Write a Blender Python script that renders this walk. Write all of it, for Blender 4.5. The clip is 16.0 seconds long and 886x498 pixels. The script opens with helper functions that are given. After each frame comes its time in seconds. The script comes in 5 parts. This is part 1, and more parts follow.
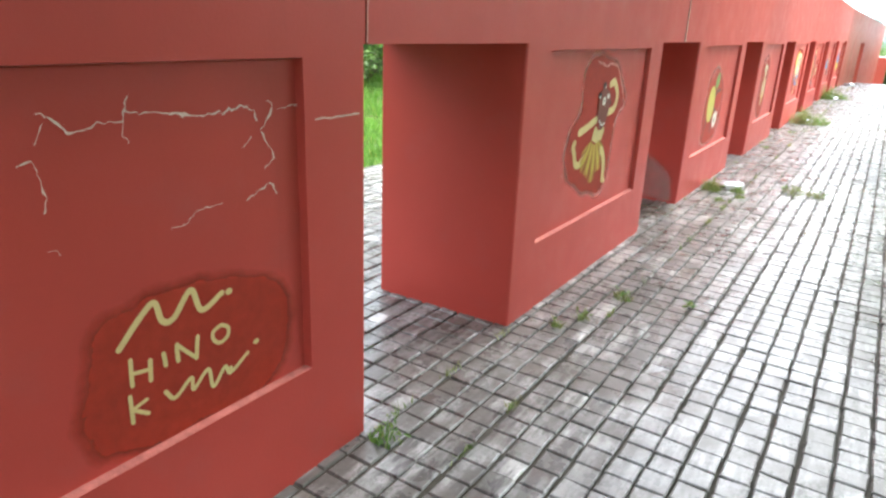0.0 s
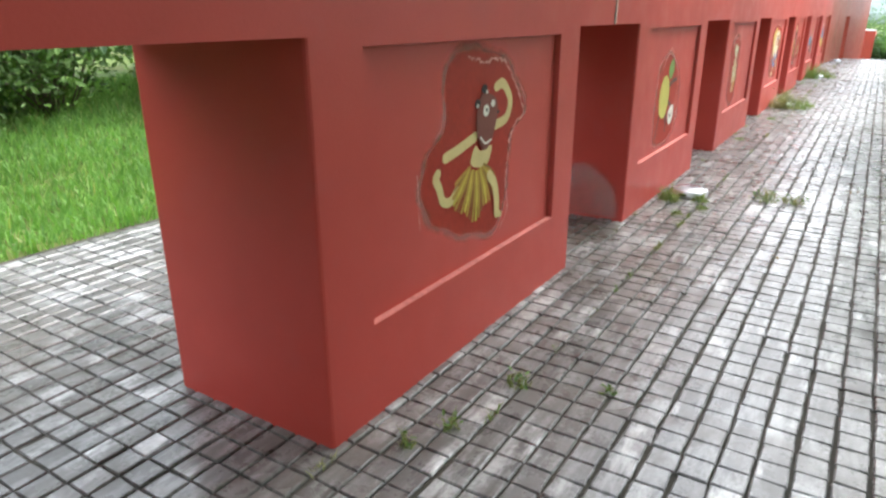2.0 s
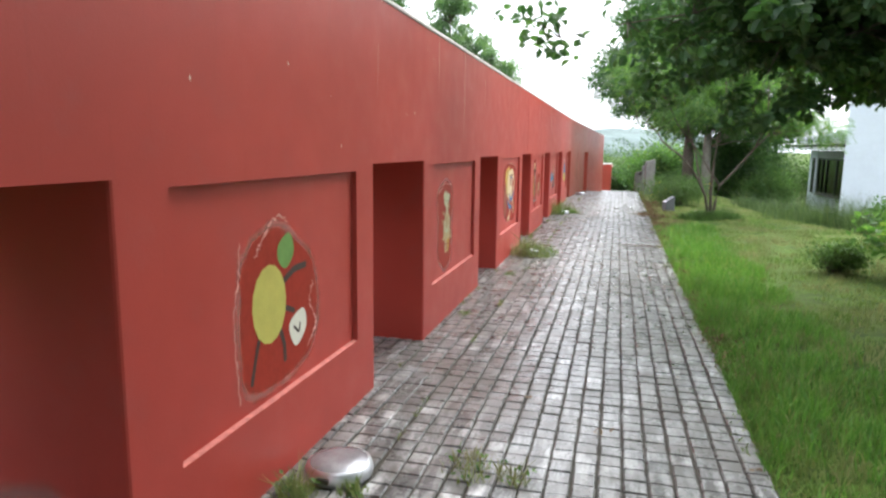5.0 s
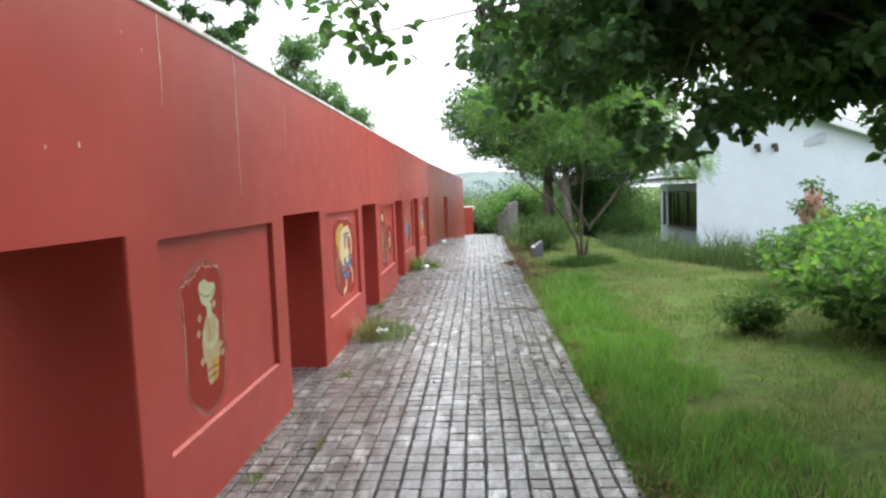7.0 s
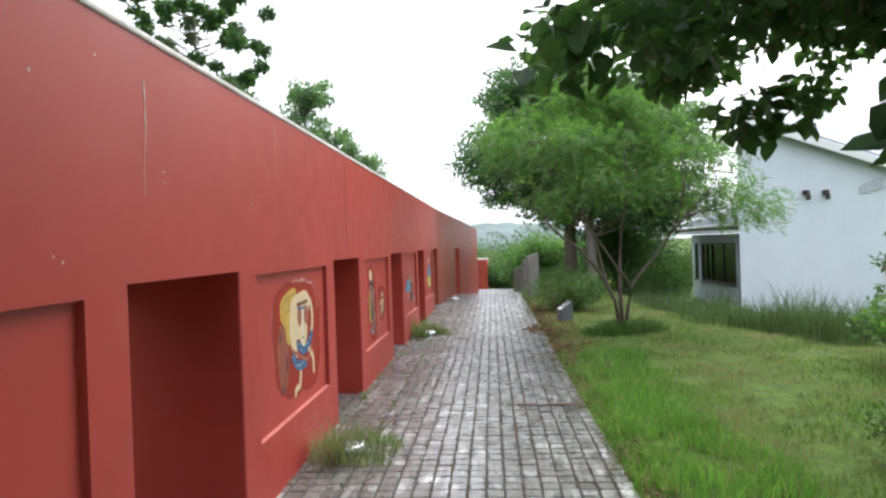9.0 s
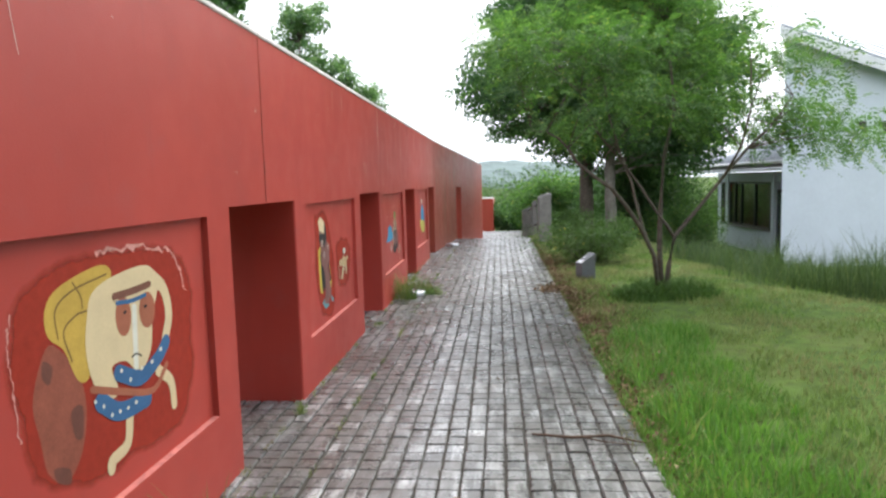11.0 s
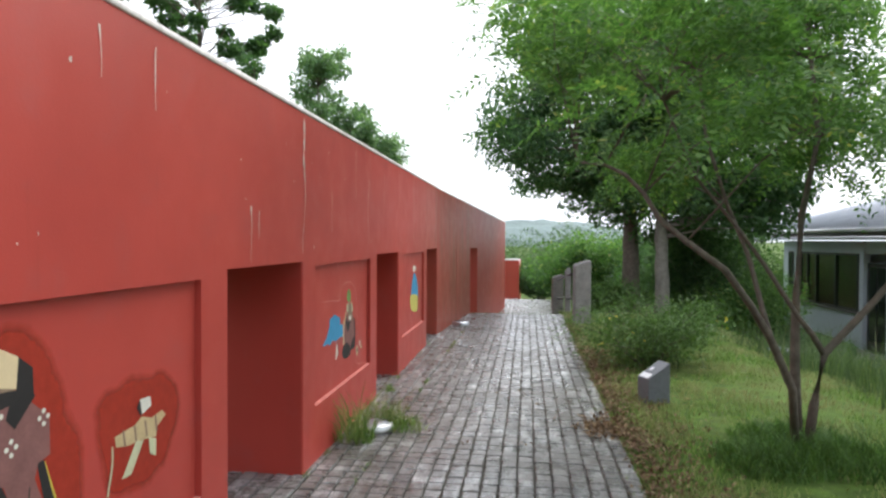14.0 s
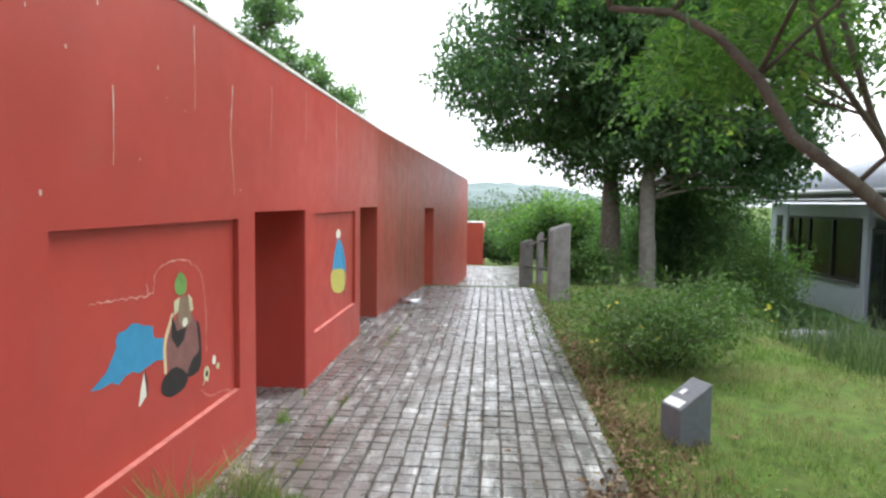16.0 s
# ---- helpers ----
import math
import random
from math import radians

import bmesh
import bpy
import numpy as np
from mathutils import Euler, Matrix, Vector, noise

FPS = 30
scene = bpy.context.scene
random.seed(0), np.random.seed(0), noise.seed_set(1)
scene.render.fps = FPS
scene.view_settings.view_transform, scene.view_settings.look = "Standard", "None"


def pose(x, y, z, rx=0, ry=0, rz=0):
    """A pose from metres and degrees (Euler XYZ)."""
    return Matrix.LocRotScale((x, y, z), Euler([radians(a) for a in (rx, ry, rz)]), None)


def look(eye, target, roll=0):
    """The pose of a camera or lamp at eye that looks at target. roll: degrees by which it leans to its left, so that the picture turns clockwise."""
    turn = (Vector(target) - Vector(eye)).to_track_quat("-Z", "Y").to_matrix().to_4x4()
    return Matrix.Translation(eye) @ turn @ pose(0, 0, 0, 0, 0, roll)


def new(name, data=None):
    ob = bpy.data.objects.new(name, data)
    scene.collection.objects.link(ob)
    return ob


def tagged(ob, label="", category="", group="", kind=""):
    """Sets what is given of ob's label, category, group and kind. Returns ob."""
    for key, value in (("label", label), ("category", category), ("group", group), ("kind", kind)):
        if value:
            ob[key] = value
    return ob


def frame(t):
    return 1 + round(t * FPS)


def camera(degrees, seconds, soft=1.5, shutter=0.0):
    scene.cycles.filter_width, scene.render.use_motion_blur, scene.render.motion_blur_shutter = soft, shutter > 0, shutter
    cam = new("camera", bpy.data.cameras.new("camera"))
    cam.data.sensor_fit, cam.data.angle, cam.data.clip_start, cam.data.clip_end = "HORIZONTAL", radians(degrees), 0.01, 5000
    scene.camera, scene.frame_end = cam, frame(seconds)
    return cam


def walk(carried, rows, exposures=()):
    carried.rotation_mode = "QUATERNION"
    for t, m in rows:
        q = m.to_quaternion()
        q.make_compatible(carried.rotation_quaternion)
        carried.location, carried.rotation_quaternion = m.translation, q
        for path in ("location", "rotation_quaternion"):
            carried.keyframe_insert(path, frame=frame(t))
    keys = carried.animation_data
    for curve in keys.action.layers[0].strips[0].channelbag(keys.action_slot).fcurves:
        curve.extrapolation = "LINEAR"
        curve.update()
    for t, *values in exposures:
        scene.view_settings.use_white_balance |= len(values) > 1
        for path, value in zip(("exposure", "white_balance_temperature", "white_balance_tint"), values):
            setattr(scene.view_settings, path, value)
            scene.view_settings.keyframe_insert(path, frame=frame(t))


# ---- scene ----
cam = camera(67.9, 16.0, 2.5)
PATH = [
    (0, (0.053, 0.076, 1.472), (-0.971, 1.667, 0.822), 2.3),
    (0.5, (0.067, 0.335, 1.457), (-0.894, 1.949, 0.771), 1.5),
    (1, (0.13, 0.656, 1.462), (-0.919, 2.229, 0.81), 2.3),
    (1.5, (0.039, 1.013, 1.479), (-0.842, 2.674, 0.795), 3.4),
    (2, (0.058, 1.41, 1.461), (-0.953, 2.999, 0.79), -0.2),
    (2.5, (0.026, 1.867, 1.486), (-1.017, 3.51, 1.026), -0.9),
    (3, (0.009, 2.301, 1.455), (-0.922, 4.005, 0.976), -1.2),
    (3.5, (0.056, 2.828, 1.465), (-0.766, 4.594, 1.011), -0.4),
    (4, (0.003, 3.332, 1.483), (-0.662, 5.159, 1.014), 0.9),
    (4.5, (0.084, 3.904, 1.497), (-0.498, 5.779, 1.118), 1.1),
    (7, (0.068, 6.774, 1.528), (-0.042, 8.763, 1.355), -2.1),
    (7.5, (0.132, 7.365, 1.508), (0.083, 9.363, 1.44), -2.9),
    (8, (0.045, 7.955, 1.491), (0.047, 9.954, 1.432), -3.4),
    (8.5, (0.034, 8.513, 1.506), (-0.06, 10.511, 1.497), -2.8),
    (10.8, (0.042, 11.13, 1.52), (-0.157, 13.113, 1.347), -1.3),
    (11, (0.054, 11.368, 1.498), (-0.118, 13.35, 1.295), -1.6),
    (11.5, (0.05, 11.945, 1.522), (-0.046, 13.926, 1.265), -0.6),
    (12, (0.11, 12.552, 1.551), (-0.159, 14.527, 1.389), -1.2),
    (12.5, (0.075, 13.098, 1.56), (-0.132, 15.084, 1.453), -0.4),
    (13, (0.155, 13.661, 1.561), (-0.136, 15.64, 1.525), -0.8),
    (13.5, (0.061, 14.253, 1.559), (-0.184, 16.237, 1.511), 0.1),
    (14, (0.12, 14.819, 1.552), (-0.133, 16.803, 1.521), 0.2),
    (14.5, (0.034, 15.422, 1.546), (-0.176, 17.41, 1.486), 0.9),
    (15, (0.092, 16.015, 1.525), (-0.114, 18.003, 1.447), 0.9),
    (15.5, (0.024, 16.606, 1.507), (-0.114, 18.597, 1.376), 0.8),
    (16, (0.102, 17.188, 1.479), (-0.043, 19.178, 1.334), 0.7),
]
EXPOSURES = [(0, 2.65), (1, 2.3), (2, 2.1), (3.5, 2.1), (4.7, 1.7), (7, 1.4), (8.5, 1.15), (11, 1.15), (13.5, 1.05), (15.5, 1.2), (16, 1.4)]
walk(cam, [(t, look(eye, target, roll)) for t, eye, target, roll in PATH], EXPOSURES)

# ---- world and sun: bright overcast ----
world = bpy.data.worlds.new("overcast_sky")
scene.world = world
world.use_nodes = True
wn, wl = world.node_tree.nodes, world.node_tree.links
sky = wn.new("ShaderNodeTexSky")
sky.sky_type, sky.sun_disc = "NISHITA", False
sky.sun_elevation, sky.sun_rotation = radians(50), radians(28)
sky.air_density, sky.dust_density, sky.ozone_density = 1.2, 6.0, 1.0
hs = wn.new("ShaderNodeHueSaturation")
hs.inputs["Saturation"].default_value = 0.22
wl.new(sky.outputs["Color"], hs.inputs["Color"])
cloud = wn.new("ShaderNodeMix")
cloud.data_type = "RGBA"
cloud.inputs[0].default_value = 0.6
cloud.inputs[7].default_value = (6.3, 6.75, 7.6, 1)
wl.new(hs.outputs["Color"], cloud.inputs[6])
wl.new(cloud.outputs[2], wn["Background"].inputs["Color"])
wn["Background"].inputs["Strength"].default_value = 0.15
sun = new("sun", bpy.data.lights.new("sun", "SUN"))
sun.data.energy, sun.data.angle, sun.data.color = 0.8, radians(35), (1.0, 0.985, 0.96)
sun.matrix_world = look((0, 0, 0), (-math.sin(radians(28)) * math.cos(radians(50)), -math.cos(radians(28)) * math.cos(radians(50)), -math.sin(radians(50))))


# ---- material helpers ----
def material(name, rough=0.8, metal=0.0, spec=0.4):
    m = bpy.data.materials.new(name)
    m.use_nodes = True
    b = m.node_tree.nodes["Principled BSDF"]
    b.inputs["Roughness"].default_value, b.inputs["Metallic"].default_value = rough, metal
    b.inputs["Specular IOR Level"].default_value = spec
    return m, m.node_tree.nodes, m.node_tree.links, b


def world_pos(nodes):
    return nodes.new("ShaderNodeNewGeometry").outputs["Position"]


def noise_tex(nodes, links, vec, scale, detail=5.0, rough=0.6, stretch=None):
    if stretch:
        mp = nodes.new("ShaderNodeMapping")
        mp.inputs["Scale"].default_value = stretch
        links.new(vec, mp.inputs["Vector"])
        vec = mp.outputs["Vector"]
    n = nodes.new("ShaderNodeTexNoise")
    n.inputs["Scale"].default_value, n.inputs["Detail"].default_value, n.inputs["Roughness"].default_value = scale, detail, rough
    links.new(vec, n.inputs["Vector"])
    return n.outputs["Fac"]


def ramp(nodes, links, fac, stops):
    r = nodes.new("ShaderNodeValToRGB")
    els = r.color_ramp.elements
    while len(els) < len(stops):
        els.new(0.5)
    for e, (p, c) in zip(els, stops):
        e.position, e.color = p, (*c, 1) if len(c) == 3 else c
    links.new(fac, r.inputs["Fac"])
    return r.outputs["Color"]


def grey(v):
    return (v, v, v)


def mix(nodes, links, fac, a, b, mode="MIX"):
    m = nodes.new("ShaderNodeMix")
    m.data_type, m.blend_type = "RGBA", mode
    for sock, v in ((m.inputs[0], fac), (m.inputs[6], a), (m.inputs[7], b)):
        if isinstance(v, (int, float)):
            sock.default_value = v
        elif isinstance(v, tuple):
            sock.default_value = (*v, 1)
        else:
            links.new(v, sock)
    return m.outputs[2]


def bump(nodes, links, bsdf, height, strength=0.3, dist=0.01):
    b = nodes.new("ShaderNodeBump")
    b.inputs["Strength"].default_value, b.inputs["Distance"].default_value = strength, dist
    links.new(height, b.inputs["Height"])
    links.new(b.outputs["Normal"], bsdf.inputs["Normal"])


def plain(name, col, rough=0.8, var=0.25, scale=8.0, spec=0.3, bumpy=0.15, metal=0.0):
    m, n, l, b = material(name, rough, metal, spec)
    v = world_pos(n)
    f1, f2 = noise_tex(n, l, v, scale), noise_tex(n, l, v, scale * 9)
    dark = tuple(c * (1 - var) for c in col)
    light = tuple(min(1, c * (1 + var)) for c in col)
    c1 = ramp(n, l, f1, [(0.3, dark), (0.7, light)])
    c2 = mix(n, l, 0.35, c1, ramp(n, l, f2, [(0.35, dark), (0.65, light)]))
    l.new(c2, b.inputs["Base Color"])
    if bumpy:
        bump(n, l, b, f2, bumpy, 0.004)
    return m


def leafy(name, dark, light, yellow=None, rough=0.55, trans=0.25):
    m, n, l, b = material(name, rough, 0, 0.35)
    rnd = n.new("ShaderNodeNewGeometry").outputs["Random Per Island"]
    stops = [(0.0, dark), (0.6, tuple((a + c) / 2 for a, c in zip(dark, light))), (0.95, light)]
    if yellow:
        stops.append((1.0, yellow))
    c = ramp(n, l, rnd, stops)
    f = noise_tex(n, l, world_pos(n), 0.9, 3)
    c = mix(n, l, 0.55, c, ramp(n, l, f, [(0.35, grey(0.7)), (0.65, grey(1.15))]), "MULTIPLY")
    l.new(c, b.inputs["Base Color"])
    t = n.new("ShaderNodeBsdfTranslucent")
    l.new(mix(n, l, 1.0, c, (1.0, 1.25, 0.5), "MULTIPLY"), t.inputs["Color"])
    mx = n.new("ShaderNodeMixShader")
    mx.inputs[0].default_value = trans
    l.new(b.outputs[0], mx.inputs[1])
    l.new(t.outputs[0], mx.inputs[2])
    l.new(mx.outputs[0], n["Material Output"].inputs["Surface"])
    return m


# ---- mesh helpers ----
def mesh_of(name, bm, *mats):
    me = bpy.data.meshes.new(name)
    bm.to_mesh(me)
    bm.free()
    for m in mats:
        me.materials.append(m)
    return me


def thing(name, bm, mats, label, category, kind="", group=""):
    ob = new(name, mesh_of(name, bm, *(mats if isinstance(mats, (list, tuple)) else [mats])))
    return tagged(ob, label, category, group, kind)


def holder(name, m, label, category, kind="", group=""):
    ob = new(name)
    ob.matrix_world = m
    return tagged(ob, label, category, group, kind)


def part(name, bm, mat, parent, label=""):
    ob = new(name, mesh_of(name, bm, *(mat if isinstance(mat, (list, tuple)) else [mat])) if isinstance(bm, bmesh.types.BMesh) else bm)
    ob.parent = parent
    if label:
        ob["label"] = label
    return ob


def soup(name, verts, faces, mat):
    """A mesh from arrays: verts (n, 3), faces (m, k)."""
    me = bpy.data.meshes.new(name)
    me.from_pydata(np.asarray(verts).tolist(), [], np.asarray(faces).tolist())
    me.materials.append(mat)
    return me


def box(bm, x0, x1, y0, y1, z0, z1, bevel=0.0, m=None, slot=0):
    res = bmesh.ops.create_cube(bm, size=1)
    vs = res["verts"]
    for v in vs:
        v.co = Vector(((x0 + x1) / 2 + v.co.x * (x1 - x0), (y0 + y1) / 2 + v.co.y * (y1 - y0), (z0 + z1) / 2 + v.co.z * (z1 - z0)))
        if m is not None:
            v.co = m @ v.co
    fs = {f for v in vs for f in v.link_faces}
    for f in fs:
        f.material_index = slot
    if bevel:
        es = list({e for v in vs for e in v.link_edges})
        bmesh.ops.bevel(bm, geom=es, offset=bevel, segments=2, affect="EDGES", profile=0.5)
    return bm


def tube(bm, pts, radii, seg=8):
    """A tapered tube along points."""
    rings = []
    pts = [Vector(p) for p in pts]
    for i, p in enumerate(pts):
        d = (pts[min(i + 1, len(pts) - 1)] - pts[max(i - 1, 0)]).normalized()
        a = d.orthogonal().normalized() if abs(d.z) > 0.99 else d.cross(Vector((0, 0, 1))).normalized()
        b = d.cross(a)
        rings.append([bm.verts.new(p + radii[i] * (math.cos(k * math.tau / seg) * a + math.sin(k * math.tau / seg) * b)) for k in range(seg)])
    for r, s in zip(rings, rings[1:]):
        for k in range(seg):
            bm.faces.new((r[k], r[(k + 1) % seg], s[(k + 1) % seg], s[k])).smooth = True
    bm.faces.new(rings[0][::-1])
    bm.faces.new(rings[-1])
    return bm


def smooth(a):
    a = min(1.0, max(0.0, a))
    return a * a * (3 - 2 * a)


# ---- plan ----
FACE, BACK = -1.33, -2.16          # wall faces
Y0, PERIOD, PIER = 2.86, 3.22, 2.14
LINTEL, TOP = 1.40, 2.37
RECESS = 0.028                     # depth of the panels
EDGE = 0.854                       # path's grass side
CREST = 28.6                       # where the steps begin


def ground_z(x, y):
    z = -0.03
    if y > CREST:
        z -= 0.54 * smooth((y - CREST) / 4.0) + max(0.0, min(y, 110) - 37.5) * 0.085
    z += -0.95 * smooth((x - 2.6) / 4.0) * smooth((y - 16) / 11.0) * (1 - 0.4 * smooth((y - CREST) / 6.0))
    if x < -4.3:
        z += 0.55 * smooth((-4.4 - x) / 4.5)
    near = -2.6 < x < EDGE + 0.05
    if not near:
        z += 0.035 * noise.noise((x * 0.7, y * 0.7, 3.1)) * smooth(abs(x - EDGE) / 0.8)
        if EDGE < x < 6 and y < CREST:
            z += 0.035 * smooth((x - EDGE) / 0.25)
    return z


# ---- materials ----
def red_paint():
    m, n, l, b = material("red_wall_paint", 0.62, 0, 0.34)
    v = world_pos(n)
    big, mid, fine = noise_tex(n, l, v, 0.7, 4), noise_tex(n, l, v, 4.5, 6), noise_tex(n, l, v, 90, 3)
    streak = noise_tex(n, l, v, 3.0, 5, 0.65, (1.0, 3.0, 0.18))
    c = ramp(n, l, big, [(0.3, (0.37, 0.045, 0.033)), (0.7, (0.455, 0.06, 0.044))])
    c = mix(n, l, ramp(n, l, mid, [(0.54, grey(0)), (0.74, grey(0.22))]), c, (0.34, 0.1, 0.09))
    c = mix(n, l, ramp(n, l, streak, [(0.6, grey(0)), (0.78, grey(0.28))]), c, (0.24, 0.035, 0.026))
    sep = n.new("ShaderNodeSeparateXYZ")
    l.new(v, sep.inputs[0])
    # weathered, algae-browned stretch towards the steps
    mr = n.new("ShaderNodeMapRange")
    mr.inputs["From Min"].default_value, mr.inputs["From Max"].default_value = 23.0, 26.5
    l.new(sep.outputs["Y"], mr.inputs["Value"])
    fade = n.new("ShaderNodeMapRange")
    fade.inputs["From Min"].default_value, fade.inputs["From Max"].default_value = 28.2, 30.0
    fade.inputs["To Min"].default_value, fade.inputs["To Max"].default_value = 1.0, 0.25
    l.new(sep.outputs["Y"], fade.inputs["Value"])
    both = n.new("ShaderNodeMath")
    both.operation = "MULTIPLY"
    l.new(mr.outputs[0], both.inputs[0])
    l.new(fade.outputs[0], both.inputs[1])
    st2 = noise_tex(n, l, v, 2.2, 6, 0.7, (1.0, 2.2, 0.25))
    mu = n.new("ShaderNodeMath")
    mu.operation = "MULTIPLY"
    l.new(both.outputs[0], mu.inputs[0])
    l.new(ramp(n, l, st2, [(0.3, grey(0.15)), (0.65, grey(0.85))]), mu.inputs[1])
    c = mix(n, l, mu.outputs[0], c, (0.16, 0.075, 0.038))
    l.new(c, b.inputs["Base Color"])
    l.new(ramp(n, l, mid, [(0.3, grey(0.4)), (0.7, grey(0.54))]), b.inputs["Roughness"])
    bump(n, l, b, fine, 0.12, 0.004)
    return m


def paving(name="paving_stone"):
    m, n, l, b = material(name, 0.6, 0, 0.8)
    v = world_pos(n)
    rnd = n.new("ShaderNodeObjectInfo").outputs["Random"]
    isl = n.new("ShaderNodeNewGeometry").outputs["Random Per Island"]
    add = n.new("ShaderNodeMath")
    add.operation = "ADD"
    l.new(rnd, add.inputs[0])
    l.new(isl, add.inputs[1])
    fr = n.new("ShaderNodeMath")
    fr.operation = "FRACT"
    l.new(add.outputs[0], fr.inputs[0])
    big, mid, fine = noise_tex(n, l, v, 0.8, 5), noise_tex(n, l, v, 5, 6, 0.7), noise_tex(n, l, v, 60, 4)
    c = ramp(n, l, fr.outputs[0], [(0.0, (0.22, 0.225, 0.22)), (0.55, (0.33, 0.34, 0.335)), (0.85, (0.45, 0.46, 0.455)), (1.0, (0.62, 0.63, 0.625))])
    run = noise_tex(n, l, v, 4.0, 6, 0.7, (3.2, 0.55, 1.0))
    band = noise_tex(n, l, v, 1.6, 4, 0.6, (0.5, 1.6, 1.0))
    c = mix(n, l, ramp(n, l, run, [(0.42, grey(0)), (0.56, grey(0.92))]), c, (0.088, 0.09, 0.088))
    c = mix(n, l, ramp(n, l, mid, [(0.47, grey(0)), (0.64, grey(0.8))]), c, (0.09, 0.085, 0.078))
    c = mix(n, l, ramp(n, l, band, [(0.48, grey(0)), (0.62, grey(0.6))]), c, (0.12, 0.112, 0.1))
    c = mix(n, l, ramp(n, l, big, [(0.5, grey(0)), (0.66, grey(0.7))]), c, (0.12, 0.114, 0.103))
    blotch = noise_tex(n, l, v, 1.1, 6, 0.75, (1.5, 0.6, 1.0))
    c = mix(n, l, ramp(n, l, blotch, [(0.5, grey(0)), (0.58, grey(0.55))]), c, (0.1, 0.092, 0.08))
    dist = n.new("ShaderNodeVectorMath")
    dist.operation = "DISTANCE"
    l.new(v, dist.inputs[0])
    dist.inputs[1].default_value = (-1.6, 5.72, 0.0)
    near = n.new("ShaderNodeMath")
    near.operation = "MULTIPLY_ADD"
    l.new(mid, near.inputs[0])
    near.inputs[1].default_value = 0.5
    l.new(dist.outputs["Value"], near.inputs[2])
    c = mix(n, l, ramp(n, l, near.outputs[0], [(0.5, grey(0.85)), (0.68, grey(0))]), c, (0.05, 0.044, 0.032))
    far = n.new("ShaderNodeVectorMath")
    far.operation = "DISTANCE"
    l.new(v, far.inputs[0])
    far.inputs[1].default_value = (-1.2, 24.6, 0.0)
    grime = n.new("ShaderNodeMath")
    grime.operation = "MULTIPLY_ADD"
    l.new(mid, grime.inputs[0])
    grime.inputs[1].default_value = 1.6
    l.new(far.outputs["Value"], grime.inputs[2])
    c = mix(n, l, ramp(n, l, grime.outputs[0], [(0.55, grey(0.75)), (1.0, grey(0))]), c, (0.075, 0.07, 0.06))
    c = mix(n, l, 0.3, c, ramp(n, l, fine, [(0.3, grey(0.55)), (0.7, grey(1.3))]), "MULTIPLY")
    l.new(c, b.inputs["Base Color"])
    l.new(ramp(n, l, mid, [(0.3, grey(0.17)), (0.7, grey(0.4))]), b.inputs["Roughness"])
    bump(n, l, b, fine, 0.14, 0.004)
    return m


RED = red_paint()
STONE = paving()
JOINT = plain("joint_soil", (0.06, 0.055, 0.045), 0.95, 0.4, 20)
PINK = plain("chalky_pink_paint", (0.46, 0.15, 0.125), 0.8, 0.4, 25)
WHITEWALL = plain("white_render", (0.62, 0.67, 0.745), 0.85, 0.06, 1.2)
SLATE = plain("grey_roof_sheet", (0.16, 0.18, 0.21), 0.4, 0.2, 3, 0.5)
BARK = plain("grey_bark", (0.13, 0.11, 0.09), 0.95, 0.45, 14, 0.2, 0.8)
PALEBARK = plain("pale_bark", (0.2, 0.185, 0.16), 0.95, 0.4, 9, 0.2, 0.8)
GREYPOST = plain("weathered_concrete", (0.22, 0.21, 0.195), 0.9, 0.35, 6, 0.3, 0.4)
SIGNGREY = plain("grey_stone", (0.16, 0.17, 0.19), 0.55, 0.2, 25)
# coping colour is whitened to carry the sky's glare on the wall top
COPING = plain("glare_white_coping", (0.78, 0.72, 0.7), 0.85, 0.3, 4)
PAPER = plain("white_paper", (0.75, 0.76, 0.78), 0.6, 0.08, 30)


def ground_mat():
    m, n, l, b = material("grassy_soil", 0.95, 0, 0.15)
    v = world_pos(n)
    big, mid = noise_tex(n, l, v, 0.5, 5), noise_tex(n, l, v, 7, 6)
    c = ramp(n, l, mid, [(0.3, (0.035, 0.06, 0.012)), (0.7, (0.10, 0.17, 0.03))])
    c = mix(n, l, ramp(n, l, big, [(0.5, grey(0)), (0.7, grey(0.6))]), c, (0.15, 0.15, 0.05))
    l.new(c, b.inputs["Base Color"])
    bump(n, l, b, mid, 0.6, 0.03)
    return m


GROUND = ground_mat()
LEAF_DARK = leafy("dark_broad_leaf", (0.045, 0.1, 0.05), (0.115, 0.205, 0.09), None, 0.5, 0.5)
LEAF_MID = leafy("mid_green_leaf", (0.045, 0.1, 0.025), (0.14, 0.25, 0.06))
LEAF_LIGHT = leafy("light_feathery_leaf", (0.07, 0.15, 0.055), (0.19, 0.31, 0.115), (0.34, 0.36, 0.13), 0.6, 0.55)
# two far leaf colours, paled to hold the distance haze
LEAF_FAR = leafy("haze_paled_leaf", (0.13, 0.22, 0.13), (0.27, 0.38, 0.24), None, 0.6, 0.5)
LEAF_HAZE = leafy("far_leaf", (0.06, 0.12, 0.045), (0.15, 0.24, 0.09))
REED = leafy("reed_blade", (0.06, 0.10, 0.045), (0.16, 0.22, 0.10), (0.3, 0.3, 0.16))
PETAL = leafy("pink_petal", (0.66, 0.32, 0.33), (0.82, 0.52, 0.5), None, 0.7, 0.3)
YELLOW_PETAL = leafy("yellow_petal", (0.6, 0.5, 0.08), (0.75, 0.65, 0.12), None, 0.7, 0.2)


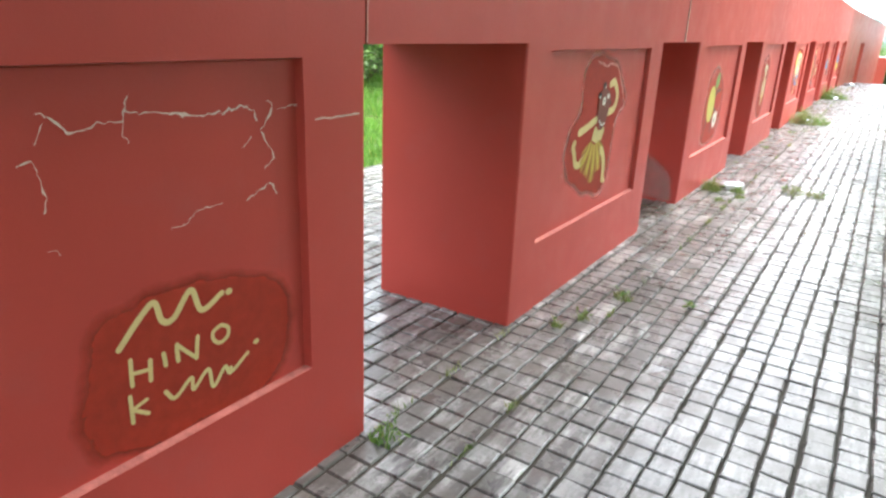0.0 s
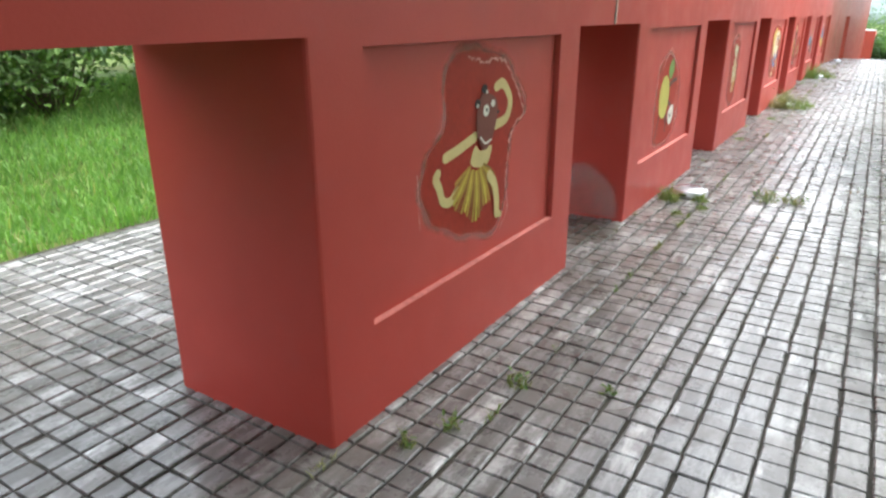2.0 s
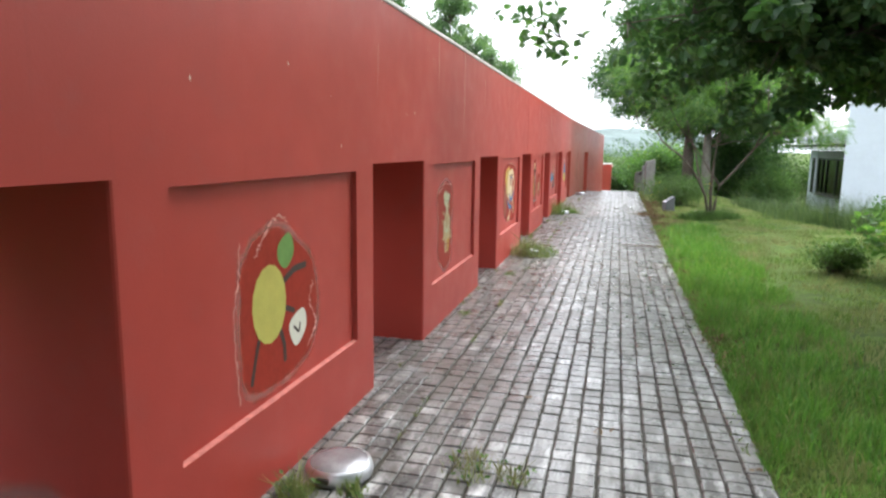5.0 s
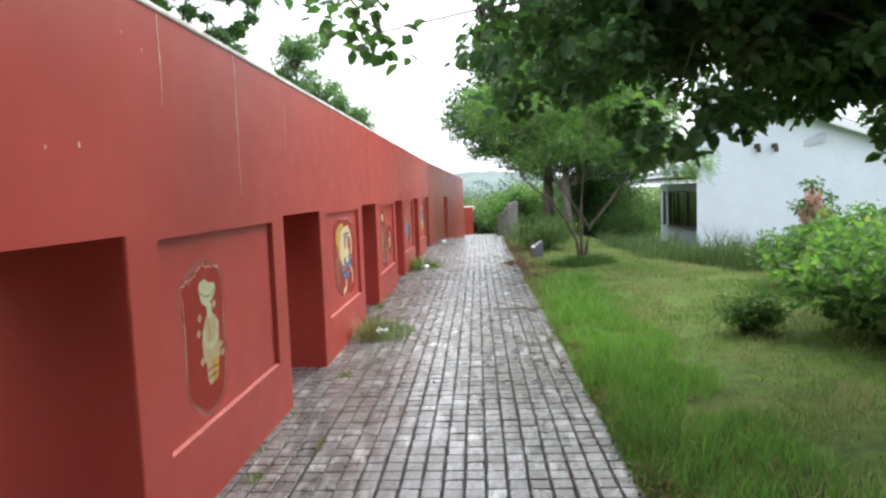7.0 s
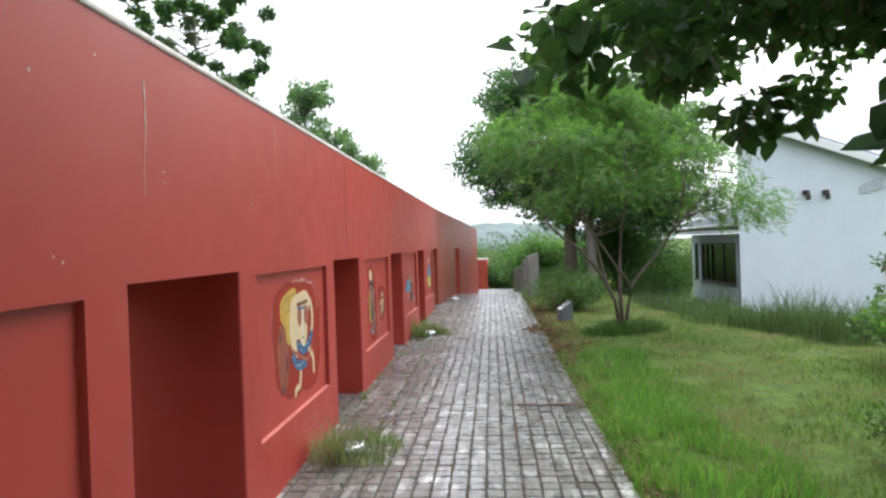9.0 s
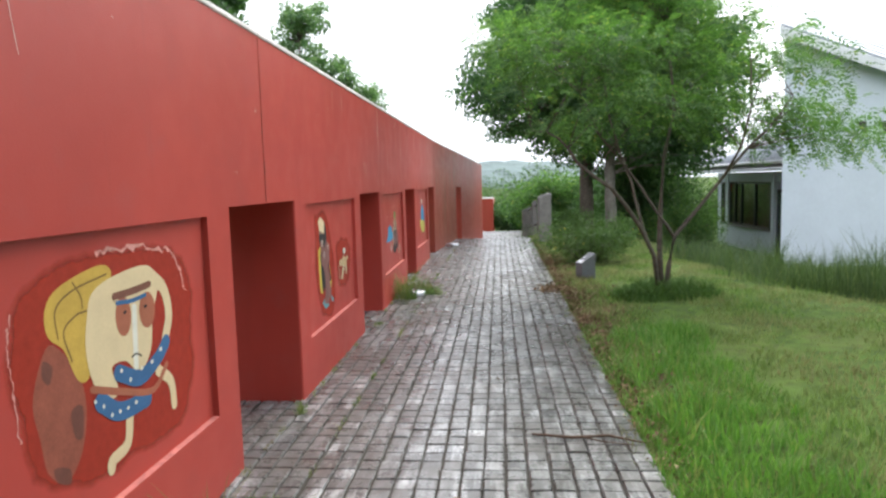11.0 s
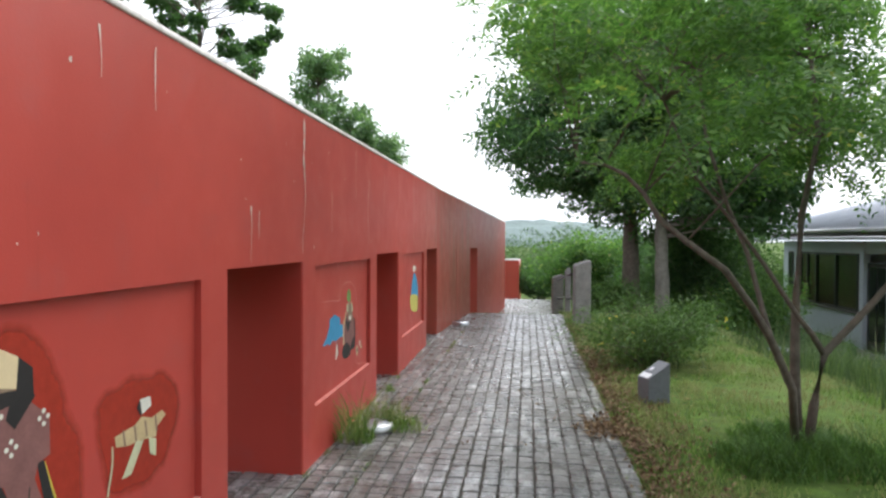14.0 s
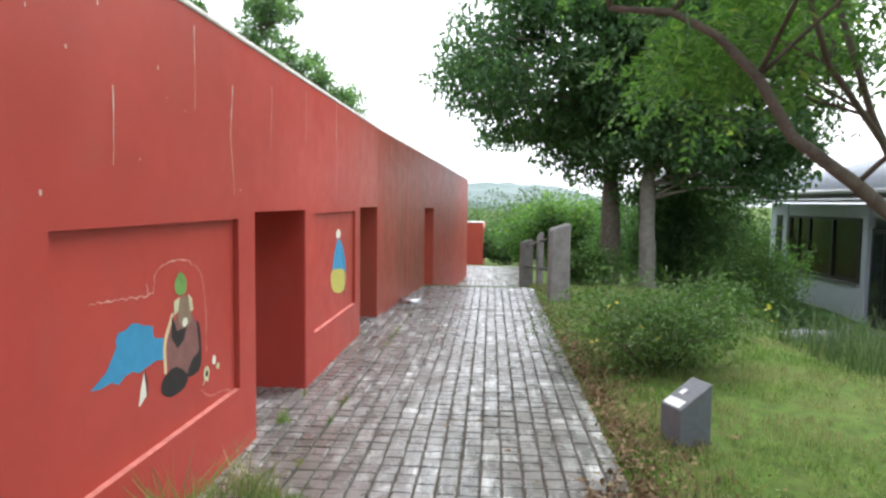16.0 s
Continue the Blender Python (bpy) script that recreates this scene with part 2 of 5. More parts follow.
def grass_mat():
    m, n, l, b = material("grass_blade", 0.6, 0, 0.3)
    rnd = n.new("ShaderNodeNewGeometry").outputs["Random Per Island"]
    v = world_pos(n)
    c = ramp(n, l, rnd, [(0.0, (0.1, 0.2, 0.04)), (0.6, (0.19, 0.33, 0.065)), (0.9, (0.28, 0.42, 0.11)), (1.0, (0.46, 0.4, 0.2))])
    dry = noise_tex(n, l, v, 0.9, 5, 0.65)
    c = mix(n, l, ramp(n, l, dry, [(0.42, grey(0)), (0.6, grey(0.78))]), c, (0.37, 0.35, 0.17))
    tone = noise_tex(n, l, v, 2.3, 3)
    c = mix(n, l, 0.7, c, ramp(n, l, tone, [(0.3, grey(0.6)), (0.7, grey(1.2))]), "MULTIPLY")
    l.new(c, b.inputs["Base Color"])
    t = n.new("ShaderNodeBsdfTranslucent")
    l.new(c, t.inputs["Color"])
    mx = n.new("ShaderNodeMixShader")
    mx.inputs[0].default_value = 0.3
    l.new(b.outputs[0], mx.inputs[1])
    l.new(t.outputs[0], mx.inputs[2])
    l.new(mx.outputs[0], n["Material Output"].inputs["Surface"])
    return m


GRASS = grass_mat()
LUSH = leafy("lush_grass_blade", (0.11, 0.24, 0.06), (0.23, 0.4, 0.11), (0.4, 0.38, 0.18), 0.55, 0.4)
CHROME = plain("brushed_silver", (0.6, 0.61, 0.63), 0.36, 0.1, 40, 0.5, 0.05, 0.9)
GLASS_DARK = plain("dark_window_glass", (0.03, 0.035, 0.04), 0.08, 0.2, 2, 0.6, 0)
FRAME = plain("dark_window_frame", (0.05, 0.045, 0.04), 0.5, 0.2, 10)
CURTAIN = plain("rust_curtain", (0.12, 0.05, 0.038), 0.9, 0.3, 6)
TWIG = plain("dead_twig", (0.12, 0.075, 0.05), 0.9, 0.4, 20)
LITTER = leafy("leaf_litter", (0.10, 0.06, 0.035), (0.30, 0.2, 0.11), (0.4, 0.33, 0.2), 0.9, 0.05)

ROOFLIGHT = plain("pale_roof_sheet", (0.42, 0.45, 0.5), 0.35, 0.15, 3, 0.5)
SOOT = plain("dark_stain", (0.06, 0.05, 0.042), 0.95, 0.5, 25)
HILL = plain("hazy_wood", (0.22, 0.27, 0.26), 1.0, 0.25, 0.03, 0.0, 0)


def glass_mat():
    m, n, l, b = material("window_glass", 0.02, 0, 0.5)
    b.inputs["Transmission Weight"].default_value = 1.0
    b.inputs["Base Color"].default_value = (0.85, 0.9, 0.9, 1)
    return m


GLASS = glass_mat()


def worn(name, col, lo, hi, most=1.0, scale=9.0):
    """Paint that thins out in blotches where its mesh's wear value falls."""
    m, n, l, b = material(name, 0.62, 0, 0.25)
    v = world_pos(n)
    at = n.new("ShaderNodeAttribute")
    at.attribute_name = "wear"
    nz = noise_tex(n, l, v, scale, 6, 0.7)
    add = n.new("ShaderNodeMath")
    add.operation = "MULTIPLY_ADD"
    l.new(nz, add.inputs[0])
    add.inputs[1].default_value = 1.1
    l.new(at.outputs["Fac"], add.inputs[2])
    l.new(mix(n, l, 0.5, col, ramp(n, l, noise_tex(n, l, v, 30, 4), [(0.3, grey(0.75)), (0.7, grey(1.2))]), "MULTIPLY"), b.inputs["Base Color"])
    tr = n.new("ShaderNodeBsdfTransparent")
    mx = n.new("ShaderNodeMixShader")
    l.new(ramp(n, l, add.outputs[0], [(lo, grey(0)), (hi, grey(most))]), mx.inputs[0])
    l.new(tr.outputs[0], mx.inputs[1])
    l.new(b.outputs[0], mx.inputs[2])
    l.new(mx.outputs[0], n["Material Output"].inputs["Surface"])
    return m


def worn_rings(bm, loops, wear, fill):
    """Rings of one outline at several sizes, each with its wear; the innermost may be filled."""
    lay = bm.verts.layers.float.new("wear")
    rows = []
    for loop, w in zip(loops, wear):
        rows.append([bm.verts.new(p) for p in loop])
        for v in rows[-1]:
            v[lay] = w
    n = len(rows[0])
    for a, b in zip(rows, rows[1:]):
        for i in range(n):
            bm.faces.new((a[i], a[(i + 1) % n], b[(i + 1) % n], b[i]))
    if fill:
        bm.faces.new(rows[0])
    return bm


CHALK_WORN = worn("worn_chalky_rim", (0.6, 0.27, 0.23), 0.75, 1.35, 0.42, 9.0)
HALO_WORN = worn("worn_red_patch", (0.39, 0.038, 0.018), 0.4, 1.0, 0.7, 7.0)
CHALKY_WORN = worn("worn_grey_patch", (0.46, 0.3, 0.28), 0.4, 1.4, 0.45, 4.0)

# ---- ground, one sheet to the horizon ----
xs = np.unique(np.concatenate([-np.geomspace(14, 2500, 16), np.arange(-14, 14.01, 0.4), np.geomspace(14, 2500, 16), [EDGE + 0.02]]))
ys = np.unique(np.concatenate([-np.geomspace(6, 2500, 14), np.arange(-6, 44.01, 0.4), np.geomspace(44, 2500, 20)]))
gv = [(x, y, ground_z(x, y) - 0.002) for y in ys for x in xs]
nx = len(xs)
gf = [(j * nx + i, j * nx + i + 1, (j + 1) * nx + i + 1, (j + 1) * nx + i) for j in range(len(ys) - 1) for i in range(nx - 1)]
ground = tagged(new("ground", soup("ground", gv, gf, GROUND)), "grassy soil sloping down past the path's end", "ground", kind="structure")
for p in ground.data.polygons:
    p.use_smooth = True

# ---- red wall ----
wall = holder("wall_west", Matrix(), "long red-painted concrete wall with low openings and recessed panels", "wall", "structure")


def pier_mesh(y0, y1, z0=-0.05, panel=True):
    bm = bmesh.new()
    box(bm, BACK, FACE, y0, y1, z0, LINTEL)
    if panel:
        for f in list(bm.faces):
            if f.normal.x > 0.9:
                bm.faces.remove(f)
        ya, yb, za, zb, d = y0 + 0.26, y1 - 0.27, 0.385, 1.365, RECESS
        o = [bm.verts.new((FACE, y, z)) for y, z in ((y0, z0), (y1, z0), (y1, LINTEL), (y0, LINTEL))]
        i = [bm.verts.new((FACE, y, z)) for y, z in ((ya, za), (yb, za), (yb, zb), (ya, zb))]
        q = [bm.verts.new((FACE - d, y, z)) for y, z in ((ya + 0.006, za + 0.004), (yb - 0.006, za + 0.004), (yb - 0.006, zb - 0.004), (ya + 0.006, zb - 0.004))]
        for a in range(4):
            c = (a + 1) % 4
            bm.faces.new((o[a], o[c], i[c], i[a]))
            f = bm.faces.new((i[a], i[c], q[c], q[a]))
            f.material_index = 1 if a == 0 else 0
        bm.faces.new(q)
        bmesh.ops.remove_doubles(bm, verts=bm.verts, dist=0.0005)
    es = [e for e in bm.edges if abs(e.verts[0].co.z - e.verts[1].co.z) > 1.3 and abs(e.verts[0].co.x - e.verts[1].co.x) < 1e-4]
    bmesh.ops.bevel(bm, geom=es, offset=0.012, segments=2, affect="EDGES", profile=0.5)
    bmesh.ops.recalc_face_normals(bm, faces=bm.faces)
    return bm


for k in range(-3, 7):
    y0, y1 = Y0 + PERIOD * k, Y0 + PERIOD * k + PIER
    part("pier", pier_mesh(y0, y1 - (0.05 if k == -1 else 0)), [RED, PINK], wall)

# beams between the expansion joints, with a narrow dark gap at each
BEND = Y0 + PERIOD * 7
joints = [Y0 - 3 * PERIOD, 1.735, 5.55, 15.2, BEND]
for a, b in zip(joints, joints[1:]):
    part("beam", box(bmesh.new(), BACK, FACE, a + 0.005, b - (0.005 if b < BEND else 0), LINTEL, TOP), RED, wall)
    part("joint_filler", box(bmesh.new(), BACK + 0.02, FACE - 0.012, b - 0.005, b + 0.005, LINTEL + 0.004, TOP), JOINT, wall, "dark open joint") if b < BEND else None
    part("coping", box(bmesh.new(), BACK - 0.01, FACE + 0.009, a + 0.006, b - 0.006, TOP, TOP + 0.03, 0.009), COPING, wall, "pale coping, whitened for the sky's glare along the top")


def bent(s):
    """Front face of the bent stretch at s metres past the bend: x, y, top."""
    return FACE + 0.082 * s, BEND + s, TOP - 0.033 * s


def bent_block(s0, s1, z0, ztop=None, inset=0.0):
    bm = bmesh.new()
    fr = []
    for s in (s0, s1):
        x, y, t = bent(s)
        t = t if ztop is None else t + ztop
        zb = z0 if z0 < 1 else (1.40 - 0.012 * s)
        zb = t - 0.02 if ztop is not None else zb
        fr.append([bm.verts.new(c) for c in ((x - inset, y, zb), (x - inset, y, t), (x - 0.83, y, t), (x - 0.83, y, zb))])
    a, b = fr
    for i in range(4):
        j = (i + 1) % 4
        bm.faces.new((a[i], a[j], b[j], b[i]))
    bm.faces.new(a)
    bm.faces.new(b)
    bmesh.ops.recalc_face_normals(bm, faces=bm.faces)
    return bm


part("pier", bent_block(0.0, 1.70, -1.0), RED, wall)
part("joint_filler", bent_block(1.70, 1.712, -1.0, None, 0.012), JOINT, wall, "dark open joint")
part("pier", bent_block(1.712, 3.25, -1.0), RED, wall)
part("lintel", bent_block(3.25, 4.2, 1.38), RED, wall)
part("pier", bent_block(4.2, 9.6, -1.2), RED, wall)
part("coping", bent_block(0.0, 9.6, 0, 0.022, -0.005), COPING, wall, "pale coping, whitened for the sky's glare along the top")

# ---- path: base slab, then stones ----
slab = bmesh.new()
box(slab, -4.4, EDGE, -7, CREST, -0.4, -0.012)
pavement = thing("pavement", slab, JOINT, "dark soil joints under grey square paving stones", "pavement", "structure")
CELL = 0.1128


def stones(cols, rows, x_edge, seed, z=lambda x, y: 0.0):
    """Worn square stones in strips: wide open joints lengthwise, fine ones across. cols and rows count cells from the path's grass edge and from y = 0."""
    rng = np.random.default_rng(seed)
    V, F = [], []
    ring = np.array([(-1, -1), (1, -1), (1, 1), (-1, 1)], float)
    for i in cols:
        for j in rows:
            cx, cy = x_edge - (i + 0.5) * CELL, (j + 0.5) * CELL
            cx += 0.006 * noise.noise((cy * 0.6, i * 0.37, 2.0)) + {15: 0.004, 16: -0.004}.get(i, 0.0)
            h = np.array([CELL / 2 - rng.uniform(0.0042, 0.0068), CELL / 2 - rng.uniform(0.0026, 0.0046)])
            lift = rng.normal(0, 0.0014) + 0.008 * noise.noise((cx * 1.1, cy * 0.8, 0)) + z(cx, cy)
            off = rng.normal(0, 0.001, 2)
            wob = rng.normal(0, 0.0018, (4, 2))
            tilt = rng.normal(0, 0.0012, 4)
            o = len(V)
            for q, zz in ((0.0, -0.03), (0.001, -0.005), (0.006, 0.0)):
                for k in range(4):
                    x, y = cx + off[0] + ring[k, 0] * (h[0] - q) + wob[k, 0], cy + off[1] + ring[k, 1] * (h[1] - q * 0.6) + wob[k, 1]
                    V.append((x, y, zz + lift + tilt[k]))
            for r in (0, 4):
                for k in range(4):
                    c = (k + 1) % 4
                    F.append((o + r + k, o + r + c, o + r + 4 + c, o + r + 4 + k))
            F.append((o + 8, o + 9, o + 10, o + 11))
    return V, F


ROWS_ALL = range(-50, int(CREST / CELL))
PART_ROWS = range(27, 42)
front = [r for r in ROWS_ALL if r not in PART_ROWS]
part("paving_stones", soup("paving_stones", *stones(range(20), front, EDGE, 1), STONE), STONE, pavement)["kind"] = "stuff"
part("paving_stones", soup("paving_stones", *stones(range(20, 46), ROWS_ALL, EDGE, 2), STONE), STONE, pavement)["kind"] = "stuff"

# ---- steps down and lower landing ----
steps = holder("steps", Matrix(), "grey stone-paved steps going down between wall and fence", "steps", "structure")
for k in range(3):
    y = CREST + k * 1.35
    part("step", box(bmesh.new(), -1.6, 1.25, y, y + 1.36, -1.2, -0.18 * (k + 1) - 0.012), JOINT, steps)
part("landing", box(bmesh.new(), -1.6, 1.25, CREST + 4.05, 38.0, -1.5, -0.566), JOINT, steps)


def step_z(x, y):
    return -0.18 * min(3, 1 + int((y - CREST) / 1.35))


part("paving_stones", soup("paving_stones", *stones(range(-3, 20), range(int(CREST / CELL) + 1, int(38.0 / CELL)), EDGE, 3, step_z), STONE), STONE, steps)["kind"] = "stuff"

# ---- lower red wall down the slope ----
lower = holder("wall_lower", Matrix(), "lower red wall further down the slope", "wall", "structure")
bm = bmesh.new()
box(bm, -3.5, -0.25, 46, 46.8, -3.5, 0.55)
part("end_wall", bm, RED, lower)
part("side_wall", box(bmesh.new(), -1.05, -0.25, 46.8, 56, -4.5, 0.3), RED, lower)
part("coping", box(bmesh.new(), -3.52, -0.23, 45.98, 46.82, 0.55, 0.6, 0.01), COPING, lower)


# ---- leaves, grass, trunks ----
def leaf_soup(name, centres, spread, count, size, mat, seed, droop=0.3, slim=0.5, flat=0.6):
    """Many small folded leaves scattered round clump centres."""
    rng = np.random.default_rng(seed)
    C = np.asarray(centres, float)
    idx = rng.integers(0, len(C), count)
    sp = np.asarray(spread, float)
    d = rng.normal(0, 1, (count, 3))
    d /= np.maximum(1.0, np.linalg.norm(d, axis=1, keepdims=True) / 1.6)
    P = C[idx] + d * sp
    yaw = rng.uniform(0, 2 * np.pi, count)
    pit = rng.normal(-droop, 0.55, count)
    ax = np.stack([np.cos(yaw) * np.cos(pit), np.sin(yaw) * np.cos(pit), np.sin(pit)], 1)
    up = np.stack([rng.normal(0, flat, count), rng.normal(0, flat, count), np.ones(count)], 1)
    sd = np.cross(ax, up)
    sd /= np.linalg.norm(sd, axis=1, keepdims=True)
    nm = np.cross(sd, ax)
    L = (size * rng.uniform(0.6, 1.3, count))[:, None]
    W = L * slim * 0.5
    V = np.empty((count, 6, 3))
    V[:, 0] = P
    V[:, 1] = P + ax * L * 0.35 + sd * W + nm * W * 0.25
    V[:, 2] = P + ax * L * 0.75 + sd * W * 0.7 + nm * W * 0.15
    V[:, 3] = P + ax * L - nm * W * 0.2
    V[:, 4] = P + ax * L * 0.75 - sd * W * 0.7 + nm * W * 0.15
    V[:, 5] = P + ax * L * 0.35 - sd * W + nm * W * 0.25
    b = np.arange(count)[:, None] * 6
    F = np.concatenate([b + np.array([0, 1, 2, 3]), b + np.array([0, 3, 4, 5])])
    return soup(name, V.reshape(-1, 3), F, mat)


def blades(name, pts, height, mat, seed, lean=0.5, width=0.006):
    """Grass blades: two-piece bent slips at the points; height may be one per point."""
    rng = np.random.default_rng(seed)
    P = np.asarray(pts, float)
    n = len(P)
    h = np.asarray(height) * rng.uniform(0.5, 1.35, n)
    a = rng.uniform(0, 2 * np.pi, n)
    s = np.stack([np.cos(a), np.sin(a), np.zeros(n)], 1) * (width * rng.uniform(0.6, 1.4, n))[:, None]
    t = rng.uniform(0, 2 * np.pi, n)
    ln = np.stack([np.cos(t), np.sin(t), np.zeros(n)], 1) * (h * lean * rng.uniform(0.2, 1.2, n))[:, None]
    up = np.zeros((n, 3))
    up[:, 2] = h
    V = np.empty((n, 5, 3))
    V[:, 0], V[:, 1] = P - s, P + s
    V[:, 2], V[:, 3] = P + up * 0.55 + ln * 0.35 + s * 0.7, P + up * 0.55 + ln * 0.35 - s * 0.7
    V[:, 4] = P + up * 0.92 + ln
    b = np.arange(n)[:, None] * 5
    me = bpy.data.meshes.new(name)
    F = (b + np.array([0, 1, 2, 3])).tolist() + (b + np.array([3, 2, 4])).tolist()
    me.from_pydata(V.reshape(-1, 3).tolist(), [], F)
    me.materials.append(mat)
    return me


def shrub(name, x, y, rx, ry, h, leaf, n_leaf, size, seed, label, slim=0.5, category="bush"):
    rng = np.random.default_rng(seed)
    root = holder(name, pose(x, y, ground_z(x, y)), label, category)
    bm, cs = bmesh.new(), []
    for k in range(22):
        a, r = rng.uniform(0, math.tau), math.sqrt(rng.uniform(0, 1))
        tip = Vector((rx * r * math.cos(a), ry * r * math.sin(a), h * (0.25 + 0.65 * rng.uniform(0.3, 1) * math.sqrt(max(0, 1 - r * r * 0.8)))))
        mid = tip * 0.5 + Vector((0, 0, 0.1 * h))
        tube(bm, [(tip.x * 0.12, tip.y * 0.12, -0.03), mid, tip], [0.012, 0.008, 0.003], 5)
        cs += [tuple(tip), tuple(mid), tuple(tip * 0.8 + Vector((0, 0, 0.05)))]
    part("stem", bm, BARK, root)
    part("foliage", leaf_soup("foliage", cs, (rx * 0.24, ry * 0.24, h * 0.17), n_leaf, size, leaf, seed + 1, 0.0, slim, 0.9), leaf, root)
    return root


def clumps_in(rng, centre, radii, n, inner=0.3, gap=-0.12, grain=0.8):
    """Clump centres in an uneven egg-shaped outline, with hollows where the noise dips."""
    out = []
    while len(out) < n:
        d = Vector(rng.normal(0, 1, 3)).normalized()
        q = d * rng.uniform(inner ** 2, 1) ** 0.5 * (1.0 + 0.22 * noise.noise(d * 2.3 + Vector(centre)))
        p = Vector([centre[k] + radii[k] * q[k] for k in range(3)])
        if noise.noise(p * grain) > gap - (0.1 if rng.random() < 0.3 else 0.0):
            out.append(p)
    return out


def twigs_to(bm, anchors, tips, radius, rng):
    """Thin limbs from the nearest lower anchor out to each clump."""
    A = [Vector(a) for a in anchors]
    for t in tips:
        a = min(A, key=lambda p: (p - t).length + 2.0 * max(0.0, p.z - t.z + 0.2))
        mid = a.lerp(t, 0.5) + Vector(rng.normal(0, 0.08, 3)) + Vector((0, 0, 0.08 * (t - a).length))
        tube(bm, [a, mid, t], [radius, radius * 0.65, radius * 0.25], 5)


def frond_soup(name, centres, per, spread, length, pairs, leaf, slim, mat, seed, middle, droop=0.35):
    """Feathery compound leaves: rows of small leaflets on both sides of a drooping stalk."""
    rng = np.random.default_rng(seed)
    C = np.repeat(np.asarray([tuple(c) for c in centres]), per, 0)
    n = len(C)
    P = C + rng.normal(0, 1, (n, 3)) * np.asarray(spread)
    ax = P - np.asarray(middle)
    ax = ax / np.linalg.norm(ax, axis=1, keepdims=True) * 0.6 + rng.normal(0, 0.6, (n, 3))
    ax[:, 2] = ax[:, 2] * 0.6 - droop * rng.uniform(0.2, 1.4, n)
    ax /= np.linalg.norm(ax, axis=1, keepdims=True)
    up = np.stack([rng.normal(0, 0.35, n), rng.normal(0, 0.35, n), np.ones(n)], 1)
    sd = np.cross(ax, up)
    sd /= np.linalg.norm(sd, axis=1, keepdims=True)
    nm = np.cross(sd, ax)
    L = length * rng.uniform(0.6, 1.25, n)
    V = np.empty((n, pairs, 2, 4, 3))
    for k in range(pairs):
        f = (k + 0.6) / pairs
        o = P + ax * (L * f)[:, None] - np.array([0, 0, 1]) * (L * 0.28 * f * f)[:, None]
        for e, sg in enumerate((1, -1)):
            d = sd * sg * 0.85 + ax * (0.35 + 0.5 * f) + nm * rng.normal(-0.15, 0.25, (n, 1))
            d /= np.linalg.norm(d, axis=1, keepdims=True)
            w = np.cross(d, nm)
            w /= np.linalg.norm(w, axis=1, keepdims=True)
            q = leaf * (1.1 - 0.45 * abs(f - 0.45)) * rng.uniform(0.75, 1.2, (n, 1))
            V[:, k, e, 0], V[:, k, e, 2] = o, o + d * q
            V[:, k, e, 1], V[:, k, e, 3] = o + d * q * 0.45 + w * q * slim * 0.5, o + d * q * 0.45 - w * q * slim * 0.5
    m = n * pairs * 2
    return soup(name, V.reshape(-1, 3), np.arange(m * 4).reshape(m, 4), mat)


# slender several-stemmed tree on the lawn; one limb arches over towards the path
lawn_tree = holder("lawn_tree", pose(2.1, 19.9, -0.02), "slender multi-stemmed tree with feathery light green leaves on the lawn", "tree")
STEMS = (([(-0.03, -0.03, -0.05), (-0.17, -0.3, 0.42), (-0.4, -0.46, 0.82), (-0.6, -0.62, 1.09), (-0.84, -0.82, 1.36), (-1.13, -0.9, 1.57), (-1.3, -0.82, 1.73), (-1.42, -0.82, 1.93), (-1.55, -0.8, 2.07), (-1.7, -0.8, 2.15), (-1.9, -0.75, 2.18)], 0.031, 0.009),
         ([(-0.2, -0.3, 0.45), (-0.31, -0.25, 0.75), (-0.37, -0.2, 1.02), (-0.45, -0.1, 1.45), (-0.6, 0, 1.9), (-0.75, 0.1, 2.5), (-0.8, 0.15, 3.1)], 0.024, 0.01),
         ([(0.05, -0.02, -0.05), (0.1, -0.04, 0.3), (0.17, -0.06, 0.64), (0.35, -0.08, 0.86), (0.54, -0.1, 1.1), (0.86, -0.1, 1.52), (1.15, -0.1, 1.87), (1.5, -0.05, 2.2), (1.8, 0, 2.6)], 0.036, 0.01),
         ([(0.17, -0.06, 0.62), (0.06, -0.08, 0.8), (-0.06, -0.1, 0.95), (-0.3, -0.1, 1.34), (-0.52, -0.1, 1.66), (-0.9, -0.2, 2.1), (-1.2, -0.4, 2.7)], 0.023, 0.009),
         ([(0.86, -0.1, 1.52), (1.0, -0.3, 1.9), (1.05, -0.5, 2.4), (1.0, -0.6, 3.0)], 0.017, 0.008),
         ([(0.02, 0.06, -0.05), (0, 0.1, 0.5), (0.02, 0.15, 1.0), (0.08, 0.2, 1.8), (0.25, 0.3, 2.5), (0.2, 0.35, 3.2), (0.1, 0.3, 3.8)], 0.04, 0.011))
anchors = []
for pts, r0, r1 in STEMS:
    pts = [(0.87 * x, 0.87 * y, 0.86 * z + 0.21 * max(0.0, min(1.0, z / 0.5))) for x, y, z in pts]
    part("stem", tube(bmesh.new(), pts, [r0 + (r1 - r0) * k / (len(pts) - 1) for k in range(len(pts))], 9), BARK, lawn_tree)
    anchors += [p for p in pts if p[2] > 1.25]
rng = np.random.default_rng(13)
tips = [p for p in clumps_in(rng, (0.0, 0.1, 2.85), (2.2, 2.0, 1.45), 230, 0.3, 0.12, 1.25) if p.z > 2.1 + 0.3 * noise.noise(p * 1.7) - 0.12 * p.x and (p.x < 0.2 or rng.random() < 0.58) and (p.y > -0.3 or p.x < -0.5 or rng.random() < 0.5) and (p.y > -1.0 or rng.random() < 0.6)]
